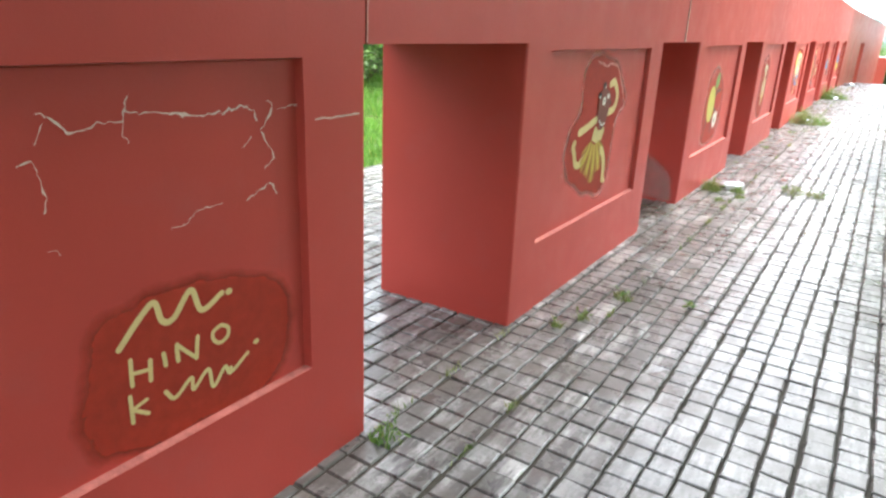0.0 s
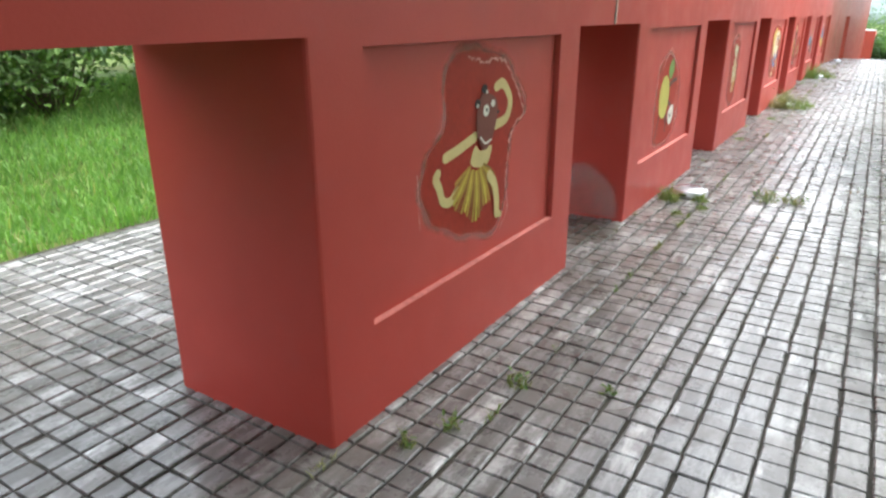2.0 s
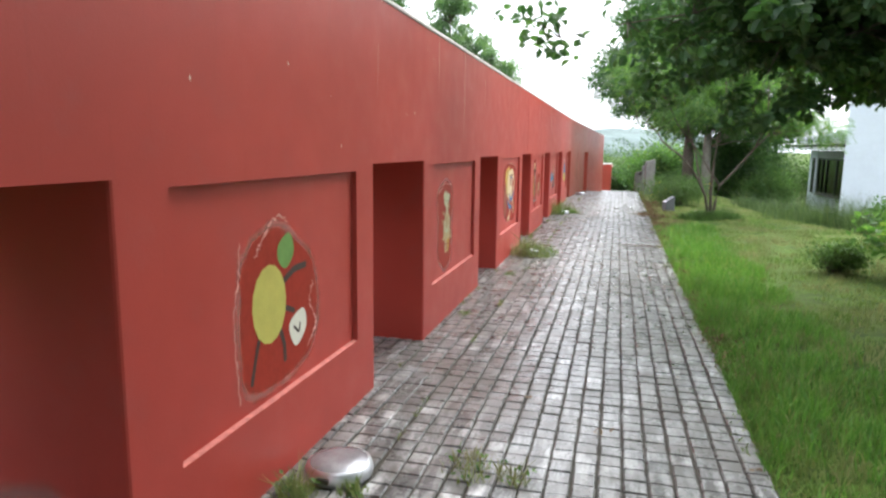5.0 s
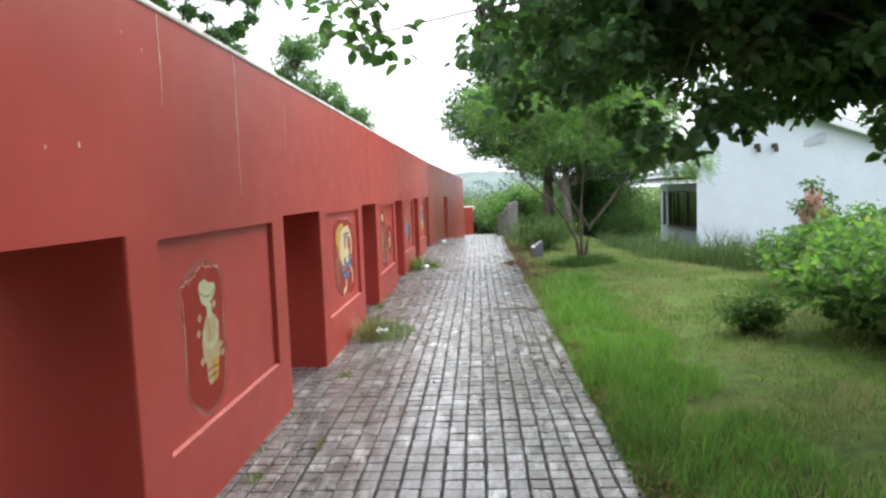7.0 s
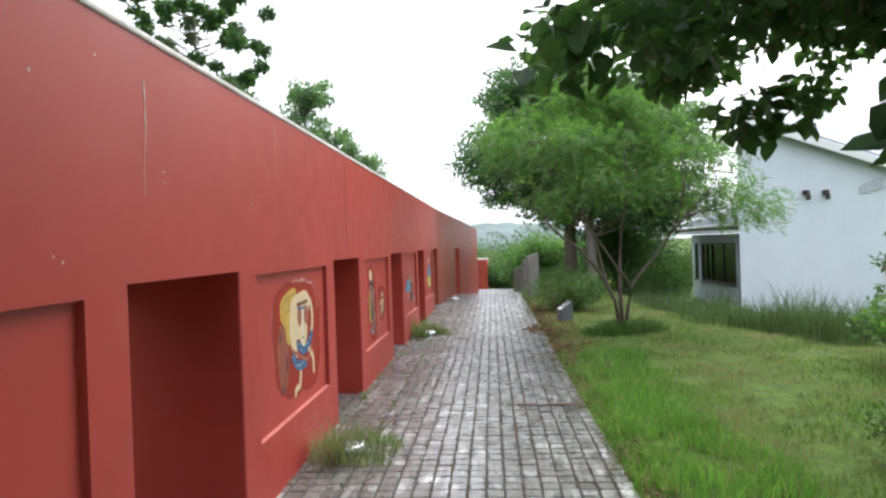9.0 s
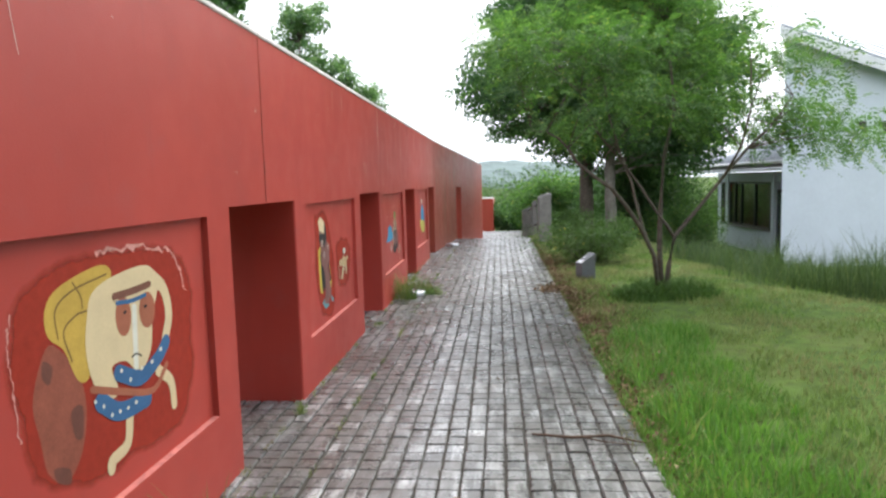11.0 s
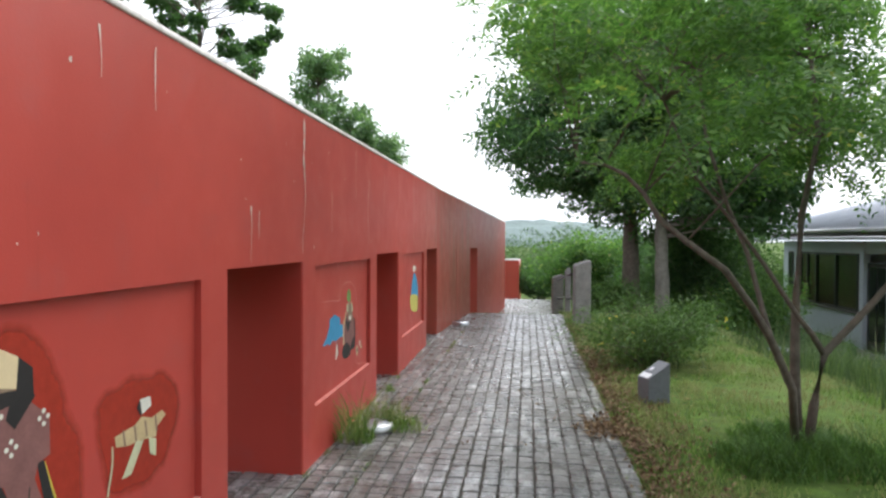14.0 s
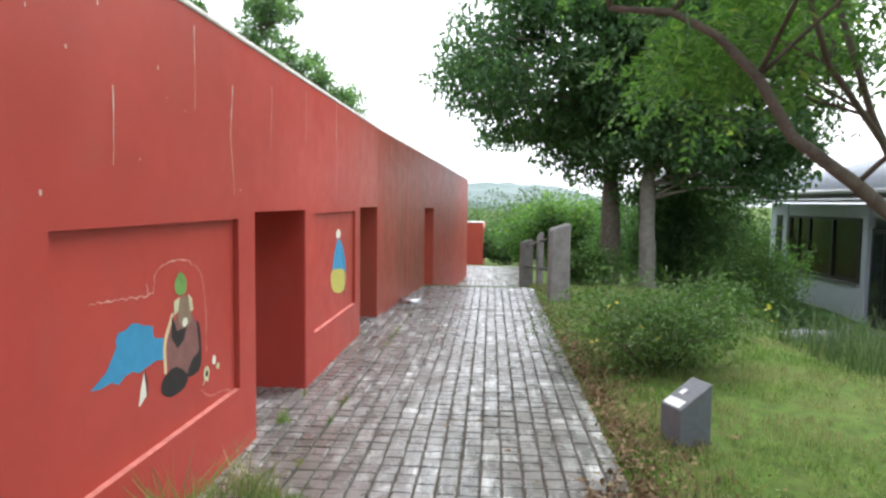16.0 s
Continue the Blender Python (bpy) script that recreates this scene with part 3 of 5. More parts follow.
tips += [Vector((x, y, z)) for x, y, z in ((2.0, -0.2, 1.9), (2.2, -0.3, 1.95), (1.7, 0.3, 1.95), (1.75, -0.8, 2.0))]
bm = bmesh.new()
twigs_to(bm, anchors, tips, 0.008, rng)
part("branchwork", bm, BARK, lawn_tree)["kind"] = "stuff"
part("crown", frond_soup("crown", tips, 44, (0.2, 0.2, 0.13), 0.26, 7, 0.06, 0.38, LEAF_LIGHT, 14, (0, 0, 2.2)), LEAF_LIGHT, lawn_tree)


def tall_tree(base, height, radius, hull, n_clump, per, bark, seed, label, low):
    """A straight rough trunk with tiers of limbs and flat, drooping clumps of dark leaves."""
    rg = np.random.default_rng(seed)
    root = holder("shade_tree", pose(*base), label, "tree")
    bm, axis = bmesh.new(), []
    for k in range(25):
        f = k / 24
        axis.append(Vector((0.1 * noise.noise((f * 3, seed, 0)), 0.1 * noise.noise((f * 3, seed, 7)), -0.1 + height * f)))
    tube(bm, axis, [radius * (1.28 - 0.28 * min(1, f / 0.06)) * (1 - 0.75 * f) * (1 + 0.07 * noise.noise((f * 14, seed, 3))) for f in [k / 24 for k in range(25)]], 11)
    for v in bm.verts:
        v.co += Vector((noise.noise(v.co * 4 + Vector((0, 0, 5))), noise.noise(v.co * 4), 0)) * 0.03
    part("trunk", bm, bark, root)
    tips = [p for p in clumps_in(rg, *hull, n_clump, 0.45, -0.18, 0.55) if p.z > low + 0.25 * (p.x * p.x + p.y * p.y) ** 0.5 * noise.noise(p * 0.9)]
    limbs = bmesh.new()
    twigs_to(limbs, [a for a in axis if a.z > low - 0.6], tips, 0.035, rg)
    part("branchwork", limbs, bark, root)["kind"] = "stuff"
    part("crown", leaf_soup("crown", [tuple(t) for t in tips], (0.44, 0.44, 0.19), per * len(tips), 0.115, LEAF_DARK, seed + 1, 0.55, 0.55), LEAF_DARK, root)


# two taller trees beside the steps
tall_tree((2.75, 32.2, -0.6), 8.6, 0.24, ((-0.35, 0, 5.7), (3.3, 2.9, 3.1)), 300, 300, BARK, 21, "tall dark-leaved tree with brown trunk beside the steps", 2.6)
tall_tree((3.3, 31.0, -0.55), 7.6, 0.19, ((1.3, 0.2, 4.7), (2.6, 2.4, 2.8)), 190, 300, PALEBARK, 22, "grey-barked tree with dark leaves beside the steps", 1.9)
# trees behind the wall


def narrow_tree(base, low, top, radius, leaf, n_leaf, size, seed, label, clumps=46):
    """An upright tree with short limbs round one straight trunk."""
    rg = np.random.default_rng(seed)
    root = holder("backing_tree", pose(*base), label, "tree")
    part("trunk", tube(bmesh.new(), [(0, 0, -0.2), (0.05, 0, low), (0, 0.05, top * 0.97)], [0.24, 0.17, 0.03], 8), BARK, root)
    limbs, tips = bmesh.new(), []
    for k in range(clumps):
        f = rg.random()
        z = low + (top - low) * f
        r = radius * (0.35 + 0.65 * math.sin(math.pi * min(1.0, 0.18 + 0.82 * (1 - f)) ** 0.8)) * rg.uniform(0.35, 1.0)
        a = rg.uniform(0, math.tau)
        tip = (r * math.cos(a), r * math.sin(a), z + 0.3 * r)
        tube(limbs, [(0, 0, z - 0.2 * r), (tip[0] * 0.5, tip[1] * 0.5, z), tip], [0.05, 0.035, 0.012], 5)
        tips.append(tip)
    part("branchwork", limbs, BARK, root)["kind"] = "stuff"
    part("crown", leaf_soup("crown", tips, (0.32, 0.32, 0.26), n_leaf, size, leaf, seed + 1, 0.2, 0.6), leaf, root)


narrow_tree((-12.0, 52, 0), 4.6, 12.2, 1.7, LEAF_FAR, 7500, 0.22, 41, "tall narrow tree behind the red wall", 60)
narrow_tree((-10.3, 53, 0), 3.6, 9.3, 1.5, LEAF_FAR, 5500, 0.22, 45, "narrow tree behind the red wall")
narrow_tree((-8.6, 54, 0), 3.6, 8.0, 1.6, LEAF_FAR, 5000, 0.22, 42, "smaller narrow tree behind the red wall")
narrow_tree((-15.0, 50, 0), 7.8, 11.2, 0.8, LEAF_DARK, 1000, 0.22, 44, "thin dark-leaved tree behind the red wall", 14)
narrow_tree((-19.8, 53, 0), 7.0, 20.5, 6.2, LEAF_DARK, 15000, 0.36, 43, "tall dark tree behind the red wall", 95)


def bough(root, pts, radius, leaves, size, seed, spread):
    """One limb through points, with its leaves."""
    bm = bmesh.new()
    P = [Vector(p) for p in pts]
    fine = [P[0].lerp(P[1], t) if i == 0 else P[i].lerp(P[i + 1], t) for i in range(len(P) - 1) for t in (0, 0.34, 0.67)] + [P[-1]]
    rng = np.random.default_rng(seed)
    fine = [f + Vector(rng.normal(0, 0.03, 3)) for f in fine]
    tube(bm, fine, [radius * (1 - 0.85 * i / len(fine)) for i in range(len(fine))], 6)
    tips = []
    for f in fine[3:]:
        for k in range(5):
            q = f + Vector(rng.normal(0, 1, 3)) * spread + Vector((0, 0, -0.05))
            tube(bm, [f, f.lerp(q, 0.5) + Vector((0, 0, 0.04)), q], [0.006, 0.004, 0.002], 4)
            tips.append(tuple(q))
    limb = part("limb", bm, BARK, root)
    part("foliage", leaf_soup("foliage", tips, (0.13, 0.13, 0.08), leaves, size, LEAF_DARK, seed + 1, 0.4, 0.72, 0.5), LEAF_DARK, limb)


# near tree whose boughs hang over the lawn; unseen crown added to shade the path's start
near_tree = holder("overhanging_tree", pose(5.4, 11.2, 0), "broad-leaved tree with dark boughs hanging over path and lawn", "tree")
part("trunk", tube(bmesh.new(), [(0.4, -3.9, -0.1), (0.35, -3.9, 1.0), (0.25, -3.85, 2.0), (0.3, -3.9, 3.2), (0.4, -3.9, 6)], [0.24, 0.19, 0.17, 0.15, 0.06], 12), BARK, near_tree)
for i, (y, z0, x1, z1) in enumerate([(-0.3, 2.7, -5.9, 2.5), (0.1, 2.5, -4.7, 2.55), (-0.6, 2.5, -3.8, 2.4), (0.8, 2.7, -4.7, 2.85), (0.2, 2.9, -5.0, 3.0), (-0.9, 2.8, -4.2, 2.8), (0.9, 2.4, -3.2, 2.4), (-0.35, 2.6, -4.05, 2.4), (-0.3, 3.2, -4.2, 3.3), (1.0, 3.1, -4.2, 3.2), (0.0, 2.5, -2.6, 2.35), (0.6, 2.6, -2.2, 2.4), (0.4, 2.8, -4.4, 2.7), (-0.1, 2.9, -3.6, 2.75), (1.6, 2.9, -4.3, 2.95), (2.2, 3.0, -3.6, 3.0), (1.9, 2.8, -2.6, 2.85), (2.5, 3.1, -4.3, 3.15)]):
    bough(near_tree, [(0.28, -3.9, z0), (x1 * 0.35, y * 0.5, z0 + 0.32), (x1 * 0.7, y * 0.9, (z0 + z1) / 2 + 0.28), (x1, y, z1)], 0.02 if i == 0 else 0.03, 900 if i == 0 else 3400, 0.095, 300 + i, 0.18 if i == 0 else 0.3)
# unseen crown, added to keep sky light off the near wall and paving
rng = np.random.default_rng(33)
tips = clumps_in(rng, (-2.2, -9.6, 4.9), (4.9, 8.6, 1.5), 480, 0.1, -0.5)
bm = bmesh.new()
anchors = []
for k in range(9):
    a, far = 0.7 * k, 0.62 + 0.1 * (k % 3)
    end = Vector((-2.2 + 4.9 * far * math.cos(a), -9.6 + 8.6 * far * math.sin(a), 4.6 + 0.3 * (k % 2)))
    root = Vector((0.3, -3.9, 2.6 + 0.25 * k))
    line = [root.lerp(end, f) + Vector((0.15 * noise.noise((k, f * 4, 0)), 0.15 * noise.noise((k, f * 4, 5)), 0.5 * math.sin(math.pi * f))) for f in (0, 0.2, 0.4, 0.6, 0.8, 1.0)]
    part("limb", tube(bmesh.new(), line, [0.09, 0.075, 0.06, 0.045, 0.03, 0.015], 8), BARK, near_tree)
    anchors += line[1:]
twigs_to(bm, anchors, tips, 0.018, rng)
part("branchwork", bm, BARK, near_tree)["kind"] = "stuff"
part("crown", leaf_soup("crown", [tuple(t) for t in tips], (0.55, 0.55, 0.22), 74000, 0.13, LEAF_DARK, 34, 0.3, 0.7), LEAF_DARK, near_tree)

# shrubs
marker_shrub = shrub("shrub", 1.66, 23.2, 0.95, 0.8, 0.88, LEAF_MID, 11000, 0.06, 51, "loose green shrub behind the grey marker stone", 0.2)
part("flower", leaf_soup("flower", [(-0.5, -0.5, 0.62), (-0.35, -0.65, 0.45), (0.75, -0.3, 0.7), (0.8, -0.4, 0.6), (-0.6, -0.3, 0.35)], (0.1, 0.1, 0.06), 14, 0.035, YELLOW_PETAL, 152, 0.0, 0.8), YELLOW_PETAL, marker_shrub, "small yellow flowers")["kind"] = "stuff"
part("stalk", blades("stalk", [(0.9 * noise.noise((k * 0.7, 1, 0)), 0.7 * noise.noise((k * 0.9, 4, 0)), 0.0) for k in range(160)], 0.75, REED, 153, 0.45, 0.005), REED, marker_shrub, "tall grass stalks")["kind"] = "stuff"
shrub("shrub", 2.75, 13.5, 0.32, 0.3, 0.42, LEAF_MID, 3500, 0.045, 53, "small rounded shrub on the lawn", 0.4)
shrub("leafy_bush", 3.95, 12.8, 1.05, 1.0, 0.9, LEAF_LIGHT, 5200, 0.1, 54, "broad light green bush at the lawn's edge", 0.75)
shrub("leafy_bush", 5.1, 14.5, 1.3, 1.2, 1.05, LEAF_LIGHT, 6200, 0.1, 55, "broad light green bush at the lawn's edge", 0.75)
shrub("leafy_bush", 6.2, 16.6, 1.2, 1.2, 0.9, LEAF_LIGHT, 5200, 0.1, 58, "broad light green bush at the lawn's edge", 0.75)
shrub("round_bush", 5.5, 31.2, 1.15, 1.1, 2.0, LEAF_LIGHT, 15000, 0.065, 56, "rounded green bush beside the white house", 0.5)
shrub("low_bush", 6.15, 30.2, 0.6, 0.55, 0.75, LEAF_DARK, 4500, 0.055, 154, "low dark green bush beside the house veranda", 0.5)
shrub("round_bush", 5.9, 35.4, 1.1, 1.2, 3.9, LEAF_DARK, 14000, 0.1, 155, "dark green bush under the trees", 0.5)
shrub("round_bush", 4.6, 32.8, 1.3, 1.1, 3.9, LEAF_DARK, 20000, 0.085, 57, "dark green bush under the trees", 0.5)
shrub("hedge_bush", 2.0, 30.3, 0.8, 0.5, 0.95, LEAF_MID, 7000, 0.06, 59, "clipped hedge bush behind the concrete post", 0.5)
# slope bushes under the trees take the dark leaf colour in place of shade
for i, (x, y, r, h, lf) in enumerate([(2.0, 39.5, 1.5, 2.7, LEAF_LIGHT), (4.1, 41.5, 1.8, 2.6, LEAF_DARK), (0.9, 48, 1.6, 1.8, LEAF_DARK), (6.5, 43, 2.2, 3.6, LEAF_DARK), (-2.0, 70, 3.0, 5.0, LEAF_HAZE), (2.5, 62, 3.5, 5.0, LEAF_HAZE), (7, 56, 4, 6.0, LEAF_HAZE), (-6, 85, 5, 7.0, LEAF_HAZE), (5, 90, 6, 8.0, LEAF_HAZE)]):
    shrub("slope_bush", x, y, r, r, h, lf, 9000, 0.1 + 0.03 * r, 60 + i, "mass of green bushes on the slope below the path", 0.5)
# thicket behind the wall; its unseen height is added to block light there
for i in range(15):
    shrub("thicket_bush", -8.6 - (i % 3) * 0.7, -6 + i * 2.0, 2.0, 1.7, 4.3 + (i % 2) * 0.7, LEAF_DARK, 8000, 0.14, 80 + i, "dark thicket on the grassy bank behind the red wall", 0.5)
for i in range(9):
    shrub("bramble_bush", -7.3 - (i % 2) * 0.5, -4 + i * 1.9, 1.1, 1.1, 1.3 + (i % 3) * 0.2, LEAF_MID, 3500, 0.09, 160 + i, "low green brambles in front of the dark thicket", 0.5)

for i, (x, y, r, h) in enumerate([(4.8, 34.3, 1.1, 2.5), (3.9, 34.6, 1.3, 2.3), (5.6, 36.6, 1.4, 3.2)]):
    shrub("round_bush", x, y, r, r, h, LEAF_DARK, 6500, 0.09, 110 + i, "dark green bush under the trees beyond the lawn", 0.5)

# unseen tall hedges, added to block low sky light around the path's start
for i in range(7):
    shrub("hedge_bush", 9.6 + (i % 2) * 0.8, -9 + i * 3.1, 2.4, 2.0, 4.4 + 0.5 * (i % 3), LEAF_DARK, 6000, 0.2, 130 + i, "unseen tall hedge bush added to block low light across the lawn", 0.55)
for i in range(4):
    shrub("hedge_bush", -4.0 + i * 3.4, -9.0, 2.2, 1.8, 4.6 + 0.4 * (i % 2), LEAF_DARK, 5000, 0.2, 140 + i, "unseen tall hedge bush added to block light from behind the path", 0.55)
shrub("slope_bush", 9.2, 41.5, 2.2, 1.8, 3.2, LEAF_MID, 7000, 0.12, 148, "green bush beyond the white house wing", 0.5)
shrub("slope_bush", 6.6, 39.5, 1.5, 1.5, 2.4, LEAF_MID, 7000, 0.1, 149, "green bush beyond the white house wing", 0.5)

# pink drooping blossom above the leafy bush
blossom = holder("flowering_shrub", pose(6.9, 20.6, -0.15), "shrub with drooping pink blossom above green leaves", "shrub")
part("stem", tube(bmesh.new(), [(0, 0, -0.05), (0.03, 0.02, 0.7), (-0.05, 0, 1.5)], [0.03, 0.02, 0.01], 6), BARK, blossom)
part("flower", leaf_soup("flower", [(-0.02, 0, 1.35), (0.0, -0.05, 1.2), (0.05, 0, 1.05), (-0.15, 0, 1.0), (0.2, 0, 0.95), (-0.08, 0, 0.85), (0.3, 0, 0.75)], (0.1, 0.1, 0.1), 700, 0.09, PETAL, 91, 0.9, 0.5), PETAL, blossom)["kind"] = "stuff"
part("leaf", leaf_soup("leaf", [(-0.05, 0, 1.55), (0.2, 0, 1.3), (-0.25, 0, 1.1), (0.3, 0, 1.0), (0, 0, 0.8), (0.2, 0, 0.6), (-0.2, 0, 0.6)], (0.14, 0.14, 0.1), 700, 0.11, LEAF_MID, 92, 0.2, 0.45), LEAF_MID, blossom)["kind"] = "stuff"
shrub("leafy_bush", 5.2, 16.2, 1.1, 1.0, 0.95, LEAF_LIGHT, 5600, 0.09, 99, "broad light green bush at the lawn's edge", 0.75)
shrub("leafy_bush", 7.0, 19.3, 1.2, 1.2, 1.15, LEAF_LIGHT, 5200, 0.1, 98, "broad light green bush at the lawn's edge", 0.75)

# ---- lawn ----
rng = np.random.default_rng(5)


def sward(name, x0, x1, y0, y1, n, height, mat, seed, label, lean=0.5, width=0.006, skew=1.0, patch=0.0):
    rg = np.random.default_rng(seed)
    gx, gy = x0 + (x1 - x0) * rg.random(n) ** skew, rg.uniform(y0, y1, n)
    P, H = [], []
    for x, y in zip(gx, gy):
        f = noise.noise((x * 1.3, y * 1.3, seed)) + 0.6 * noise.noise((x * 3.7, y * 3.7, seed))
        if f < patch - 0.55 and rg.random() < 0.75:
            continue
        P.append((x, y, ground_z(x, y) - 0.006))
        H.append(height * (1.0 + 0.9 * f))
    return tagged(new(name, blades(name, P, np.clip(H, 0.25 * height, 3 * height), mat, seed + 1, lean, width)), label, "grass", kind="stuff")


sward("lawn_grass", EDGE - 0.01, 8, 1.5, 30, 170000, 0.055, GRASS, 6, "short uneven green lawn grass beside the path", 0.6, 0.005, 1.5, 0.35)
sward("edge_grass", EDGE - 0.1, EDGE + 0.2, 2, 28, 9000, 0.045, GRASS, 12, "ragged grass creeping over the path's edge", 0.9, 0.005, 1.0, 0.45)
sward("verge_grass", EDGE - 0.02, 1.9, 5, 18, 16000, 0.12, LUSH, 8, "taller bright green grass along the path's edge", 0.6, 0.005, 1.2, 0.35)
sward("reed_grass", 4.4, 8.5, 18.6, 26, 13000, 0.5, REED, 9, "tall grey-green grass in front of the white house", 0.5, 0.006, 1.0, 0.6)
sward("reed_grass", 3.4, 6.5, 20.5, 26, 7000, 0.36, REED, 19, "tall grey-green grass in front of the white house", 0.5, 0.006, 0.8, 0.6)
sward("reed_grass", 5.5, 9.0, 17.4, 21, 5000, 0.5, REED, 29, "tall grey-green grass in front of the white house", 0.5, 0.006, 0.8, 0.6)
sward("bank_grass", -9.5, -4.4, -2, 10, 60000, 0.11, LUSH, 7, "long green grass behind the red wall", 0.6, 0.008)
sward("far_grass", -9, -2.4, 10, 30, 9000, 0.2, GRASS, 10, "grass behind the red wall", 0.6, 0.01)


def weed(x, y, r, h, n, seed, mat=None, label="clump of green weeds growing from the paving joints", z=0.0):
    rg = np.random.default_rng(seed)
    root = holder("weed_clump", pose(x, y, z), label, "weed")
    a, q = rg.uniform(0, math.tau, n), r * np.sqrt(rg.random(n))
    pts = np.stack([q * np.cos(a), q * np.sin(a), np.full(n, -0.008)], 1)
    hh = h * (1.15 - 0.8 * (q / r) ** 2)
    part("blade_tuft", blades("blade_tuft", pts, hh, mat or GRASS, seed, 0.75, 0.004), mat or GRASS, root)["kind"] = "stuff"
    part("leaf_tuft", leaf_soup("leaf_tuft", [(0.3 * r, 0, 0.25 * h), (-0.3 * r, 0.2 * r, 0.3 * h), (0, -0.3 * r, 0.2 * h)], (r * 0.45, r * 0.45, h * 0.2), max(12, n // 3), 0.03, LEAF_LIGHT, seed + 5, 0.0, 0.5), LEAF_LIGHT, root)["kind"] = "stuff"


for i, (x, y, r, h, n) in enumerate([(-1.2, 6.9, 0.1, 0.14, 120), (-0.97, 7.0, 0.08, 0.07, 60), (-0.5, 7.35, 0.16, 0.12, 90), (-0.3, 7.3, 0.09, 0.1, 50), (-1.12, 13.7, 0.2, 0.3, 260), (-0.95, 13.95, 0.28, 0.2, 260), (-0.85, 13.6, 0.14, 0.1, 90),
                                     (-1.18, 19.75, 0.16, 0.42, 190), (-1.05, 20.2, 0.2, 0.26, 200), (-0.85, 20.1, 0.16, 0.16, 150), (-1.24, 1.74, 0.07, 0.06, 60), (-1.12, 3.02, 0.03, 0.07, 22), (-1.05, 3.2, 0.04, 0.07, 26),
                                     (-0.98, 3.62, 0.06, 0.08, 34), (-0.62, 3.75, 0.03, 0.06, 16), (-1.28, 15.5, 0.05, 0.1, 40), (-1.24, 18.2, 0.07, 0.05, 40), (-1.26, 21.4, 0.05, 0.08, 40), (-1.05, 6.5, 0.05, 0.05, 30), (-0.9, 6.75, 0.05, 0.05, 30), (-1.2, 10.2, 0.07, 0.05, 34), (-1.1, 12.2, 0.07, 0.05, 40)]):
    weed(x, y, r, h, n, 400 + i)

rg = np.random.default_rng(61)
P = []
for k in range(90):
    y, x = rg.uniform(1.2, 27), (-0.951 if rg.random() < 0.6 else FACE + 0.025)
    P += [(x + rg.normal(0, 0.008), y + rg.normal(0, 0.04), -0.008) for q in range(rg.integers(4, 26))]
tagged(new("joint_grass", blades("joint_grass", P, 0.035, GRASS, 62, 0.9, 0.003)), "tiny grass and moss in the wide paving joint", "grass", kind="stuff")

for i, (x, y, r, h, n) in enumerate([(1.8, 19.6, 0.42, 0.2, 1300), (2.3, 19.62, 0.44, 0.26, 1300), (2.1, 20.1, 0.42, 0.22, 1000)]):
    weed(x, y, r, h, n, 480 + i, LEAF_MID, "tussock of dark grass round the foot of the slender tree", ground_z(x, y))

# leaf litter along the path's edge
pts = [(EDGE - 0.02 + 0.14 * abs(rng.normal()), rng.uniform(9, 27), 0.02) for k in range(1800)] + [(EDGE + 0.02 + 0.26 * abs(rng.normal()), rng.uniform(15.5, 24.5), 0.03) for k in range(3600)]
pts += [(rng.uniform(-1.2, 0.8), rng.uniform(1, 27), 0.006) for k in range(60)]
tagged(new("leaf_litter", leaf_soup("leaf_litter", pts, (0.03, 0.03, 0.006), 11000, 0.034, LITTER, 95, 0.0, 0.5, 0.25)), "dry brown leaves lying along the path's edge", "litter", kind="stuff")
pts = [(0.55 + 0.4 * rng.random() ** 0.7, 20.35 + 0.16 * rng.normal(), 0.012) for k in range(300)]
tagged(new("leaf_pile", leaf_soup("leaf_pile", pts, (0.03, 0.03, 0.008), 800, 0.04, LITTER, 96, 0.0, 0.5, 0.3)), "drift of dead brown leaves on the path's edge", "litter", kind="stuff")
twig = tagged(new("fallen_twig", mesh_of("fallen_twig", tube(tube(bmesh.new(), [(0.22, 15.12, 0.015), (0.45, 15.06, 0.02), (0.66, 15.1, 0.016), (0.85, 14.98, 0.02)], [0.006, 0.009, 0.008, 0.005], 6), [(0.5, 15.07, 0.02), (0.6, 14.98, 0.03), (0.78, 14.95, 0.02)], [0.005, 0.004, 0.002], 5), TWIG)), "dead brown twig lying across the paving", "twig")


